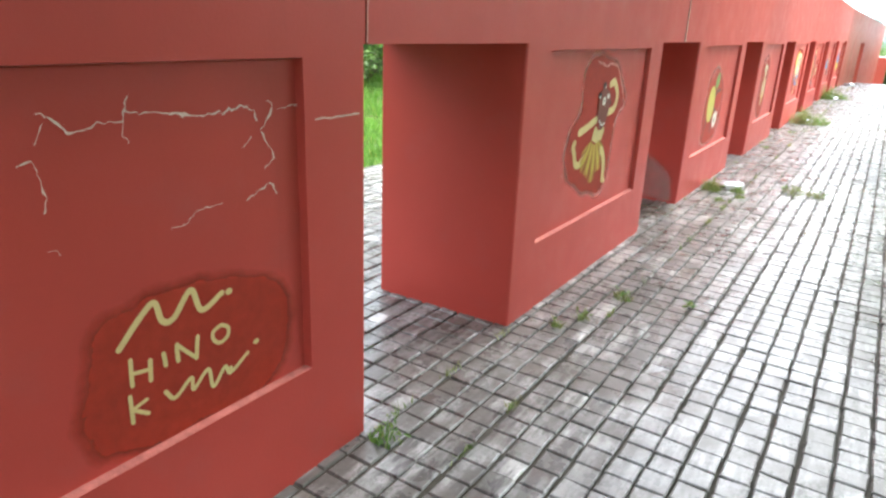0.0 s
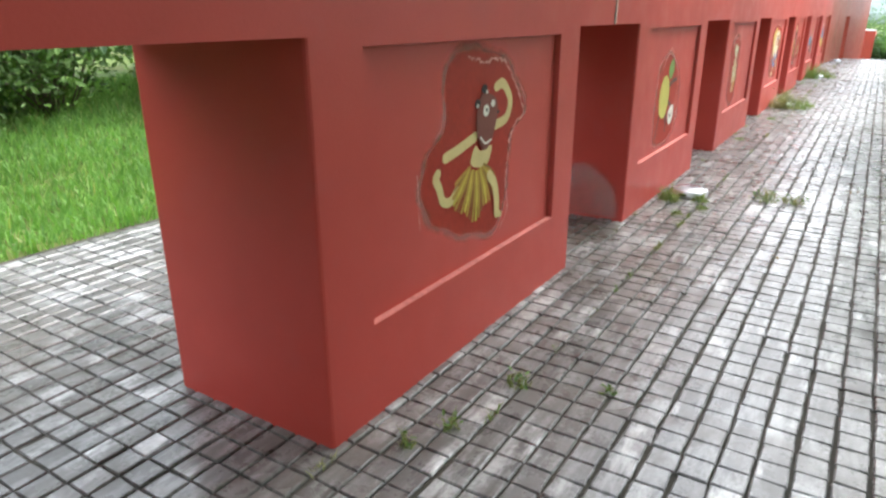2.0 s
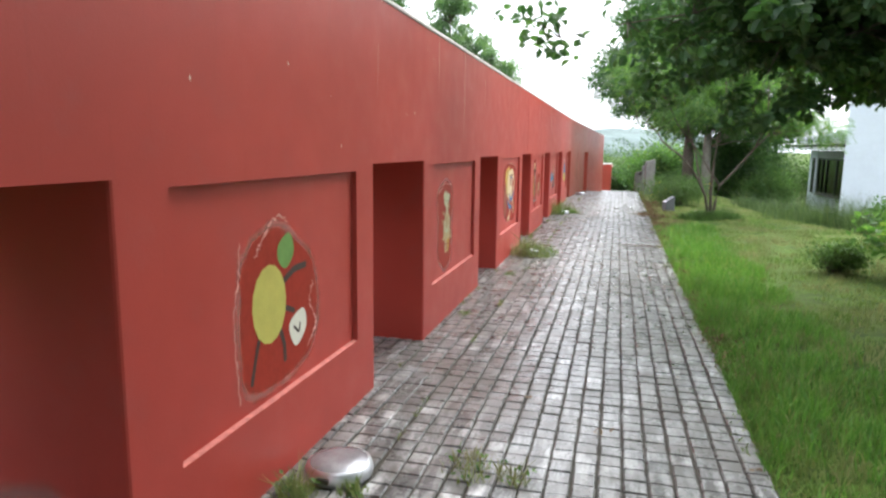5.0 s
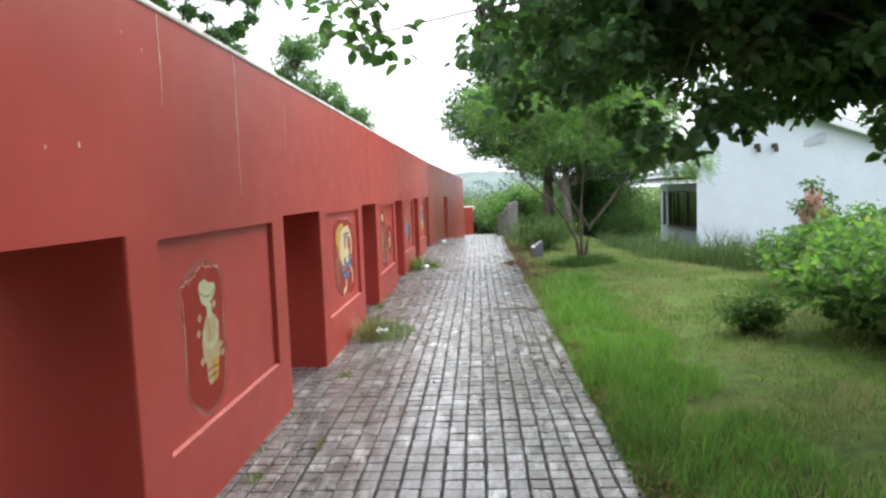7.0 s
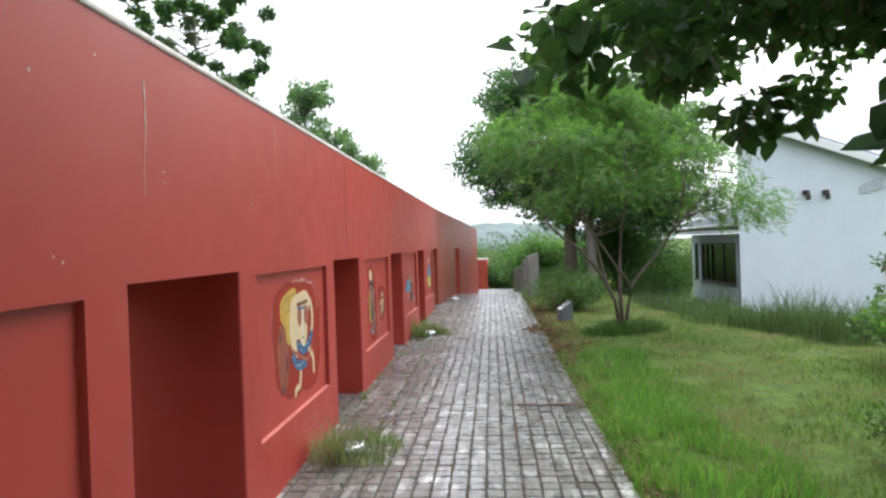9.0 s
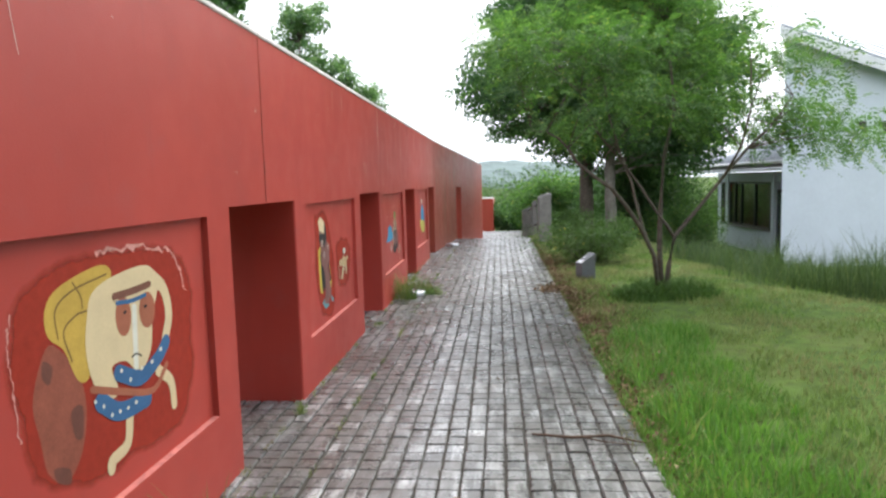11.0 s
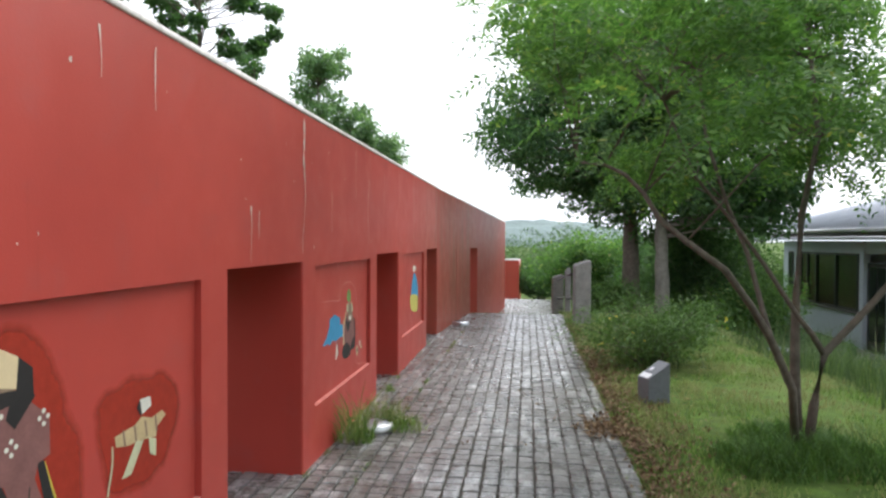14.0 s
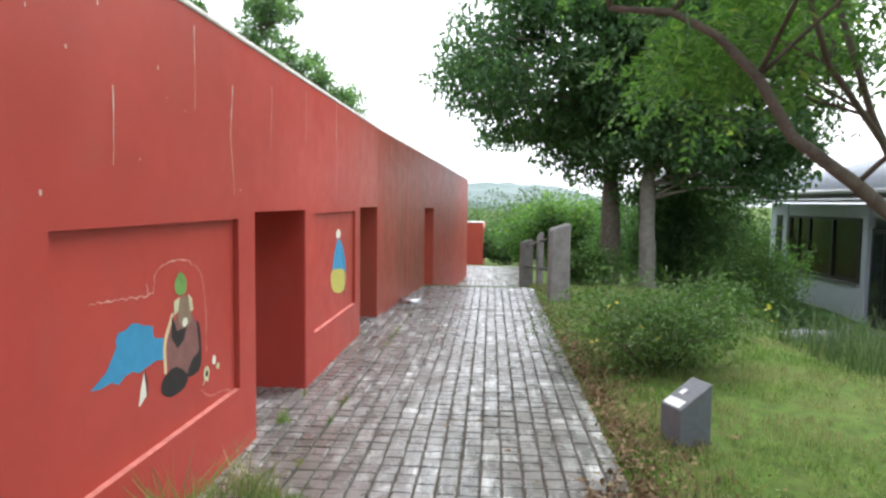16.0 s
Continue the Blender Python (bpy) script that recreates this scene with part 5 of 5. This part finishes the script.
fig.stroke("white", 0.009, [(1.076, 0.951), (1.120, 0.920), (1.173, 0.929)])
fig.done()
fig = Painting(1, "painted yellow and green figure with dark limbs on red panel")
fig.blob("halo", [(0.75, 1.07), (1.02, 1.15), (1.35, 0.94), (1.36, 0.56), (1.02, 0.43), (0.74, 0.49), (0.69, 0.82)])
fig.crack("chalk", 0.015, [(0.710, 1.126), (0.690, 0.976), (0.648, 0.779), (0.679, 0.453)])
fig.crack("chalk", 0.022, [(0.822, 1.050), (0.926, 1.145), (1.023, 1.192), (1.103, 1.159)])
fig.crack("chalk", 0.016, [(1.351, 0.848), (1.313, 0.730), (1.379, 0.622), (1.276, 0.518)])
fig.stroke("dark", 0.032, [(1.055, 0.894), (1.160, 0.931), (1.272, 0.936)])
fig.stroke("dark", 0.026, [(1.021, 0.785), (1.089, 0.761), (1.146, 0.738)])
fig.stroke("dark", 0.025, [(0.828, 0.671), (0.797, 0.596), (0.766, 0.508)])
fig.stroke("dark", 0.030, [(1.020, 0.670), (1.048, 0.599), (1.054, 0.529)])
fig.oval("lime", 0.929, 0.816, 0.146, 0.177)
fig.blob("green", [(1.02, 1.07), (1.12, 1.11), (1.16, 1.02), (1.08, 0.95), (1.01, 1.00)])
fig.blob("white", [(1.10, 0.68), (1.24, 0.73), (1.27, 0.63), (1.16, 0.56)])
fig.stroke("dark", 0.015, [(1.147, 0.657), (1.191, 0.625), (1.206, 0.659)])
fig.done()
fig = Painting(2, "peeling painted cream figure with a hat on red panel")
fig.blob("halo", [(0.50, 1.11), (0.73, 1.20), (0.99, 1.14), (0.99, 0.83), (0.95, 0.50), (0.70, 0.45), (0.53, 0.59), (0.53, 0.86)])
fig.crack("chalk", 0.018, [(0.504, 1.114), (0.615, 1.134), (0.728, 1.191), (0.964, 1.168)])
fig.crack("chalk", 0.012, [(0.519, 1.075), (0.520, 0.881), (0.506, 0.645)])
fig.blob("tan", [(0.777, 0.932), (0.86, 0.932), (0.921, 0.873), (0.921, 0.746), (0.907, 0.687), (0.741, 0.687), (0.709, 0.765), (0.716, 0.834)])
fig.patch("tan", [(0.745, 0.69), (0.825, 0.69), (0.83, 0.575), (0.775, 0.565), (0.75, 0.6)])
fig.patch("basket", [(0.828, 0.69), (0.905, 0.69), (0.89, 0.6), (0.85, 0.572), (0.833, 0.575)])
fig.stroke("halo", 0.008, [(0.745, 0.645), (0.82, 0.65), (0.9, 0.645)])
fig.stroke("halo", 0.007, [(0.755, 0.605), (0.82, 0.612), (0.885, 0.61)])
fig.stroke("halo", 0.007, [(0.828, 0.69), (0.83, 0.63), (0.832, 0.575)])
fig.stroke("pale", 0.035, [(0.735, 0.85), (0.745, 0.79), (0.82, 0.765), (0.885, 0.8), (0.91, 0.87)])
fig.stroke("dull_tan", 0.008, [(0.79, 0.93), (0.8, 0.86), (0.795, 0.8)])
fig.patch("pale", [(0.777, 1.0), (0.845, 0.99), (0.85, 0.915), (0.79, 0.915)])
fig.patch("pale", [(0.698, 1.09), (0.716, 1.115), (0.79, 1.125), (0.81, 1.105), (0.925, 1.085), (0.9, 1.04), (0.85, 1.005), (0.79, 0.975), (0.725, 1.005), (0.705, 1.05)])
fig.stroke("dull_tan", 0.008, [(0.715, 1.06), (0.77, 1.035), (0.83, 1.03)])
fig.stroke("dark", 0.007, [(0.85, 1.03), (0.88, 1.045), (0.905, 1.06)])
fig.oval("black", 0.914, 1.078, 0.012, 0.011)
for u, z in ((0.69, 0.935), (0.875, 0.98), (0.935, 0.75), (0.69, 0.71), (0.90, 0.83), (0.665, 0.86), (0.945, 0.7)):
    for du, dz in ((0, 0.013), (0.014, 0), (0, -0.013), (-0.014, 0)):
        fig.oval("tan", u + du, z + dz, 0.01, 0.01)
fig.done()
fig = Painting(3, "painted animal carrying a yellow basket on red panel")
fig.blob("halo", [(0.66, 1.20), (1.12, 1.27), (1.63, 1.19), (1.69, 0.82), (1.59, 0.53), (1.17, 0.50), (0.72, 0.58), (0.60, 0.92)])
fig.crack("chalk", 0.021, [(1.024, 1.284), (1.238, 1.289), (1.535, 1.235), (1.622, 1.138), (1.660, 1.031)])
fig.crack("chalk", 0.011, [(0.603, 1.147), (0.580, 1.053), (0.589, 0.951), (0.599, 0.761)])
fig.blob("wood", [(0.71, 0.98), (0.77, 1.02), (0.88, 0.90), (0.91, 0.77), (0.87, 0.63), (0.78, 0.56), (0.70, 0.63), (0.68, 0.74), (0.66, 0.86)])
fig.blob("dark_wood", [(0.72, 0.98), (0.76, 0.95), (0.74, 0.90), (0.71, 0.93)])
fig.blob("dark_wood", [(0.83, 0.78), (0.89, 0.78), (0.88, 0.68), (0.84, 0.69)])
fig.blob("dark_wood", [(0.73, 0.63), (0.80, 0.60), (0.80, 0.55), (0.74, 0.58)])
fig.blob("basket", [(0.75, 1.05), (0.75, 1.14), (0.83, 1.20), (1.05, 1.24), (1.11, 1.19), (1.00, 1.09), (0.95, 0.88), (0.88, 0.87), (0.82, 0.99)])
fig.stroke("straw", 0.008, [(0.797, 1.033), (0.796, 1.125), (0.886, 1.174), (1.080, 1.202)])
fig.stroke("straw", 0.008, [(0.856, 0.943), (0.826, 1.045), (0.889, 1.088), (0.951, 1.094)])
fig.stroke("straw", 0.007, [(0.890, 1.201), (0.927, 1.147), (0.931, 1.108)])
fig.blob("skin", [(0.95, 1.07), (0.99, 1.15), (1.13, 1.19), (1.35, 1.20), (1.43, 1.12), (1.37, 0.99), (1.34, 0.86), (1.25, 0.79), (1.16, 0.86), (1.07, 0.86), (1.10, 0.77), (1.05, 0.75), (0.96, 0.83), (0.93, 0.96)])
fig.stroke("skin", 0.057, [(1.352, 1.171), (1.467, 1.088), (1.499, 0.973), (1.456, 0.873)])
fig.stroke("skin", 0.048, [(1.159, 0.651), (1.130, 0.551), (1.032, 0.528), (1.021, 0.501)])
fig.stroke("skin", 0.048, [(1.384, 0.760), (1.478, 0.684), (1.493, 0.579)])
fig.oval("rust", 1.165, 1.030, 0.052, 0.075)
fig.oval("rust", 1.332, 1.023, 0.060, 0.073)
fig.stroke("white", 0.033, [(1.241, 1.048), (1.232, 0.928), (1.225, 0.818)])
fig.stroke("blue", 0.064, [(1.108, 0.830), (1.247, 0.771), (1.382, 0.809), (1.459, 0.861)])
fig.stroke("blue", 0.070, [(0.987, 0.760), (1.100, 0.687), (1.284, 0.674)])
fig.stroke("rust", 0.027, [(0.946, 0.819), (1.110, 0.759), (1.330, 0.694), (1.450, 0.766)])
fig.stroke("blue", 0.017, [(1.128, 1.087), (1.229, 1.079), (1.324, 1.084)])
fig.stroke("hat", 0.028, [(1.114, 1.114), (1.234, 1.115), (1.359, 1.122)])
fig.oval("white", 0.956, 0.771, 0.007, 0.008)
fig.oval("white", 1.001, 0.739, 0.007, 0.008)
fig.oval("white", 1.046, 0.692, 0.008, 0.008)
fig.oval("white", 1.096, 0.688, 0.008, 0.008)
fig.oval("white", 1.148, 0.683, 0.008, 0.008)
fig.oval("white", 1.203, 0.686, 0.009, 0.008)
fig.oval("white", 1.123, 0.834, 0.008, 0.008)
fig.oval("white", 1.177, 0.784, 0.008, 0.009)
fig.oval("white", 1.260, 0.804, 0.009, 0.009)
fig.oval("white", 1.337, 0.809, 0.010, 0.009)
fig.oval("white", 1.409, 0.842, 0.010, 0.009)
fig.oval("black", 1.174, 1.044, 0.011, 0.007)
fig.oval("black", 1.317, 1.040, 0.013, 0.007)
fig.stroke("black", 0.007, [(1.196, 0.866), (1.229, 0.871), (1.263, 0.853)])
fig.done()
fig = Painting(4, "painted figure in dark coat beside a flower on red panel")
fig.halo([(0.58, 1.23), (0.72, 1.28), (0.86, 1.26), (0.98, 1.13), (1.05, 0.95), (1.09, 0.75), (1.06, 0.54), (0.95, 0.44), (0.73, 0.48), (0.61, 0.61), (0.56, 0.79), (0.58, 1.03)])
fig.halo([(1.20, 0.95), (1.35, 0.99), (1.56, 1.0), (1.68, 0.92), (1.70, 0.80), (1.65, 0.68), (1.5, 0.61), (1.27, 0.63), (1.22, 0.77)])
fig.crack("chalk", 0.008, [(0.510, 1.082), (0.460, 0.925), (0.421, 0.768)])
fig.patch("yellow", [(0.69, 1.02), (0.635, 0.99), (0.63, 0.86), (0.65, 0.65), (0.72, 0.637), (0.695, 0.755), (0.68, 0.89), (0.695, 0.987)])
fig.patch("black", [(0.71, 0.984), (0.706, 0.868), (0.767, 0.839), (0.82, 0.72), (0.81, 0.676), (0.707, 0.65), (0.69, 0.756), (0.68, 0.936)])
fig.patch("yellow", [(0.933, 0.866), (0.995, 0.696), (0.965, 0.632), (0.934, 0.653), (0.93, 0.7)])
fig.patch("black", [(0.894, 0.888), (0.93, 0.863), (0.983, 0.7), (0.937, 0.706)])
fig.patch("teal", [(0.693, 0.56), (0.74, 0.59), (0.795, 0.549), (0.88, 0.545), (0.873, 0.512), (0.77, 0.501)])
fig.patch("teal", [(0.957, 0.586), (1.036, 0.543), (1.034, 0.515), (0.976, 0.532)])
fig.patch("mauve", [(0.68, 1.056), (0.793, 1.068), (0.876, 1.059), (0.954, 0.995), (0.957, 0.875), (0.905, 0.862), (0.891, 0.818), (0.972, 0.63), (0.957, 0.574), (0.854, 0.53), (0.76, 0.55), (0.8, 0.68), (0.803, 0.748), (0.772, 0.836), (0.706, 0.868), (0.71, 0.984)])
fig.stroke("dark", 0.006, [(0.87, 0.80), (0.86, 0.70), (0.84, 0.58)])
fig.patch("dull_tan", [(0.684, 1.146), (0.818, 1.109), (0.783, 1.09), (0.672, 1.115)])
fig.patch("black", [(0.672, 1.117), (0.818, 1.106), (0.897, 1.076), (0.876, 1.054), (0.813, 0.992), (0.78, 1.027), (0.793, 1.066), (0.676, 1.05)])
fig.patch("black", [(0.829, 1.202), (0.886, 1.16), (0.889, 1.06), (0.818, 1.10)])
fig.patch("skin", [(0.655, 1.213), (0.726, 1.254), (0.829, 1.202), (0.82, 1.109), (0.684, 1.143)])
for u, z in ((0.746, 1.042), (0.929, 0.998), (0.799, 0.941)):
    for du, dz in ((0, 0.02), (0.018, 0), (0, -0.02), (-0.018, 0)):
        fig.oval("white", u + du, z + dz, 0.008, 0.008)
fig.patch("tan", [(1.28, 0.83), (1.40, 0.84), (1.45, 0.86), (1.516, 0.838), (1.59, 0.85), (1.618, 0.825), (1.55, 0.79), (1.548, 0.753), (1.443, 0.77), (1.36, 0.774), (1.287, 0.79)])
fig.patch("pale", [(1.41, 0.776), (1.46, 0.765), (1.38, 0.66), (1.32, 0.66)])
fig.patch("pale", [(1.495, 0.765), (1.548, 0.746), (1.545, 0.676), (1.503, 0.70)])
for u in (1.33, 1.40, 1.47, 1.54):
    fig.stroke("dull_tan", 0.012, [(u, 0.835), (u + 0.005, 0.81), (u + 0.01, 0.78)])
fig.patch("black", [(1.415, 0.90), (1.434, 0.93), (1.45, 0.88), (1.44, 0.862)])
fig.patch("white", [(1.435, 0.93), (1.503, 0.927), (1.512, 0.888), (1.45, 0.868)])
fig.stroke("pale", 0.009, [(1.265, 0.795), (1.262, 0.73), (1.236, 0.631)])
fig.done()
fig = Painting(5, "painted bird-like figure beside a blue bush on red panel")
fig.crack("chalk", 0.011, [(0.507, 1.086), (0.729, 1.073), (0.948, 1.065), (1.000, 1.158), (1.212, 1.189), (1.421, 1.114), (1.481, 0.932), (1.494, 0.694)])
fig.crack("chalk", 0.007, [(0.912, 1.107), (0.924, 1.056)])
fig.patch("sky_blue", [(0.50, 0.765), (0.56, 0.79), (0.60, 0.807), (0.64, 0.85), (0.676, 0.893), (0.67, 0.92), (0.69, 0.945), (0.74, 0.945), (0.79, 0.965), (0.84, 0.955), (0.88, 0.94), (0.96, 0.922), (0.955, 0.89), (0.974, 0.864), (1.044, 0.854), (1.042, 0.752), (0.98, 0.765), (0.904, 0.754), (0.839, 0.744), (0.79, 0.765), (0.731, 0.759), (0.686, 0.737), (0.64, 0.76), (0.561, 0.755)])
fig.patch("white", [(0.877, 0.739), (0.895, 0.632), (0.829, 0.599), (0.847, 0.672)])
fig.stroke("dark", 0.01, [(0.885, 0.735), (0.90, 0.68), (0.898, 0.635)])
fig.stroke("skin", 0.026, [(1.13, 0.937), (1.06, 0.823), (1.06, 0.694)])
fig.blob("mauve", [(1.087, 0.843), (1.195, 0.942), (1.275, 1.005), (1.335, 0.906), (1.407, 0.816), (1.405, 0.691), (1.31, 0.619), (1.151, 0.655), (1.085, 0.714)])
fig.blob("black", [(1.377, 0.868), (1.42, 0.814), (1.417, 0.626), (1.269, 0.613), (1.332, 0.691), (1.40, 0.72)])
fig.blob("black", [(1.04, 0.667), (1.152, 0.692), (1.269, 0.628), (1.248, 0.572), (1.112, 0.562), (1.021, 0.607)])
fig.patch("dull_tan", [(1.18, 0.99), (1.25, 1.02), (1.32, 0.98), (1.32, 0.88), (1.25, 0.84), (1.19, 0.9)])
fig.patch("black", [(1.126, 0.938), (1.174, 0.857), (1.273, 0.862), (1.24, 0.80), (1.173, 0.775), (1.117, 0.838)])
fig.patch("pale", [(1.15, 1.0), (1.205, 1.015), (1.19, 0.95), (1.15, 0.935)])
fig.patch("pale", [(1.29, 1.02), (1.33, 0.99), (1.345, 0.93), (1.31, 0.93)])
fig.blob("green", [(1.166, 1.099), (1.217, 1.131), (1.276, 1.088), (1.267, 1.029), (1.196, 1.023), (1.158, 1.057)])
fig.oval("white", 1.255, 0.885, 0.028, 0.022)
fig.oval("pale", 1.484, 0.575, 0.035, 0.036)
fig.oval("dark", 1.488, 0.572, 0.018, 0.018)
fig.oval("white", 1.578, 0.622, 0.024, 0.026)
fig.oval("pale", 1.625, 0.579, 0.022, 0.018)
fig.stroke("pale", 0.008, [(1.44, 0.525), (1.47, 0.545), (1.5, 0.53)])
fig.crack("chalk", 0.009, [(1.401, 0.512), (1.534, 0.443), (1.719, 0.420), (1.881, 0.357)])
fig.done()
fig = Painting(6, "small painted bird in blue and yellow on red panel")
fig.blob("sky_blue", [(0.99, 0.79), (1.19, 1.10), (1.46, 0.97), (1.51, 0.74)])
fig.blob("lime", [(0.95, 0.82), (1.49, 0.77), (1.46, 0.58), (1.01, 0.63)])
fig.oval("white", 1.216, 1.155, 0.095, 0.044)
fig.stroke("black", 0.017, [(1.361, 1.004), (1.488, 0.767), (1.489, 0.567)])
fig.stroke("black", 0.011, [(1.035, 0.629), (1.035, 0.592), (1.035, 0.549)])
fig.stroke("black", 0.012, [(1.413, 0.589), (1.439, 0.546), (1.464, 0.508)])
fig.done()



# ---- cracks, drips and stains on the red wall ----
def wall_line(name, y, z0, z1, width, mat, label, seed, drift=0.02, x=FACE):
    """A wandering thin line of lime or dirt down the wall face."""
    bm, last = bmesh.new(), None
    n = max(6, int(abs(z1 - z0) / 0.03))
    for i in range(n + 1):
        z = z0 + (z1 - z0) * i / n
        c = y + drift * noise.noise((z * 3, seed, 0)) * 2 + 0.3 * width * noise.noise((z * 25, seed, 5))
        w = width * (0.35 + 0.65 * abs(noise.noise((z * 9, seed, 9))) * 2) * (1 - 0.6 * i / n)
        pair = [bm.verts.new((x + 0.0025, c - w / 2, z)), bm.verts.new((x + 0.0025, c + w / 2, z))]
        if last:
            bm.faces.new((last[0], last[1], pair[1], pair[0]))
        last = pair
    part(name, bm, mat, wall, label)


for i, (y, z0, z1, w) in enumerate([(10.62, 2.36, 1.55, 0.016), (9.7, 2.36, 1.95, 0.01), (11.6, 2.2, 1.75, 0.008), (13.2, 2.3, 1.9, 0.008), (17.25, 2.3, 2.05, 0.012), (18.98, 2.33, 1.45, 0.02), (20.75, 2.1, 1.5, 0.014), (20.3, 2.3, 1.9, 0.008),
                                    (23.2, 2.36, 1.45, 0.016), (21.4, 2.2, 1.8, 0.008), (18.15, 1.72, 1.42, 0.014), (18.25, 1.7, 1.55, 0.012), (16.9, 2.28, 2.1, 0.008), (19.6, 1.9, 1.6, 0.01), (22.2, 2.3, 1.9, 0.01), (24.4, 2.3, 1.6, 0.01), (8.3, 2.1, 1.8, 0.006)]):
    wall_line("lime_streak", y, z0, z1, 1.5 * w, PAINT["plaster"], "pale lime streak", i + 1)
wall_line("joint_stain", 5.55, 1.402, 2.3, 0.075, SOOT, "dark stain at the joint", 61, 0.008)
wall_line("joint_stain", 5.565, 1.404, 1.72, 0.035, PAINT["white"], "white stain at the joint", 62, 0.01, FACE + 0.0012)
wall_line("joint_stain", 1.735, 2.0, 1.405, 0.03, PAINT["chalk"], "pale stain at the joint", 63, 0.01)
wall_line("joint_stain", 15.2, 1.42, 2.36, 0.012, SOOT, "dark stain at the joint", 64, 0.012)
for i, s in enumerate((0.6, 1.0, 1.5, 1.8, 2.2, 2.7)):
    x, y, t = bent(s)
    wall_line("algae_streak", y, t - 0.02, t - 0.5 - 0.12 * (i % 3), 0.05, SOOT, "dark algae streak", 70 + i, 0.01, x + 0.004)
# crack across the frame of the first pier
bm, last = bmesh.new(), None
for i in range(16):
    y = 1.50 + 0.2 * i / 15
    z = 1.19 + 0.012 * noise.noise((y * 20, 3, 0))
    pair = [bm.verts.new((FACE + 0.002, y, z - 0.003)), bm.verts.new((FACE + 0.002, y, z + 0.002 + 0.003 * abs(noise.noise((y * 50, 1, 1)))))]
    if last:
        bm.faces.new((last[0], pair[0], pair[1], last[1]))
    last = pair
part("crack", bm, PAINT["plaster"], wall, "pale crack")
# chalky patch low on the second pier's reveal
def reveal_ring(f):
    return [(BACK + 0.45 + 0.31 * f * u, Y0 + PERIOD - 0.002, max(0.012, 0.02 + (0.36 if f > 0.5 else 0.3) * f * w)) for u, w in [(math.cos(math.pi * k / 16), 0.4 * math.sin(math.pi * k / 16) ** 0.5 + 0.6 * math.sin(math.pi * k / 16)) for k in range(17)]]


part("chalky_patch", worn_rings(bmesh.new(), [reveal_ring(f) for f in (0.45, 0.8, 1.0, 1.2)], (0.2, 0.4, 0.45, -0.5), True), CHALKY_WORN, wall, "grey chalky patch")

chips = bmesh.new()
rg = np.random.default_rng(77)
for k in range(70):
    y, z, r = rg.uniform(2.5, 24.8), rg.uniform(1.45, 2.3), rg.uniform(0.002, 0.009)
    a0 = rg.uniform(0, math.tau)
    chips.faces.new([chips.verts.new((FACE + 0.0018, y + r * rg.uniform(0.4, 1.2) * math.cos(a0 + a), z + 1.8 * r * rg.uniform(0.4, 1.2) * math.sin(a0 + a))) for a in (0, 1.2, 2.5, 3.8, 5.0)])
part("paint_chips", chips, PAINT["plaster"], wall, "small pale chips in the red paint")["kind"] = "stuff"


def path_crack(x0, x1, y, width, seed):
    """A dark broken seam across the paving."""
    bm, last = bmesh.new(), None
    for i in range(41):
        x = x0 + (x1 - x0) * i / 40
        c = y + 0.07 * noise.noise((x * 2.2, seed, 0)) + 0.012 * noise.noise((x * 18, seed, 4))
        w = width * (0.25 + 1.5 * abs(noise.noise((x * 7, seed, 8))))
        pair = [bm.verts.new((x, c - w, 0.0125 + 0.008 * noise.noise((x * 1.1, c * 0.8, 0)))), bm.verts.new((x, c + w, 0.0125 + 0.008 * noise.noise((x * 1.1, c * 0.8, 0))))]
        if last:
            bm.faces.new((last[0], pair[0], pair[1], last[1]))
        last = pair
    part("path_crack", bm, JOINT, pavement, "dark broken seam")


path_crack(-1.32, 0.35, 6.05, 0.012, 1)
path_crack(-0.9, 0.75, 26.15, 0.025, 2)
path_crack(-0.5, 0.8, 18.1, 0.008, 3)
path_crack(-1.3, 0.2, 11.9, 0.008, 4)

# last: the stones that can be told apart singly beside the second pier
shared = [soup("paving_stone", *stones([0], [0], CELL / 2, 700 + i), STONE) for i in range(12)]
for me in shared:
    for v in me.vertices:
        v.co.y -= CELL / 2
for i in range(20):
    for j in PART_ROWS:
        x, y = EDGE - (i + 0.5) * CELL, (j + 0.5) * CELL
        ob = new("paving_stone", shared[(i * 7 + j * 5) % 12])
        ob.location = (x + 0.006 * noise.noise((y * 0.6, i * 0.37, 2.0)), y, 0.008 * noise.noise((x * 1.1, y * 0.8, 0)))
        ob.parent = pavement
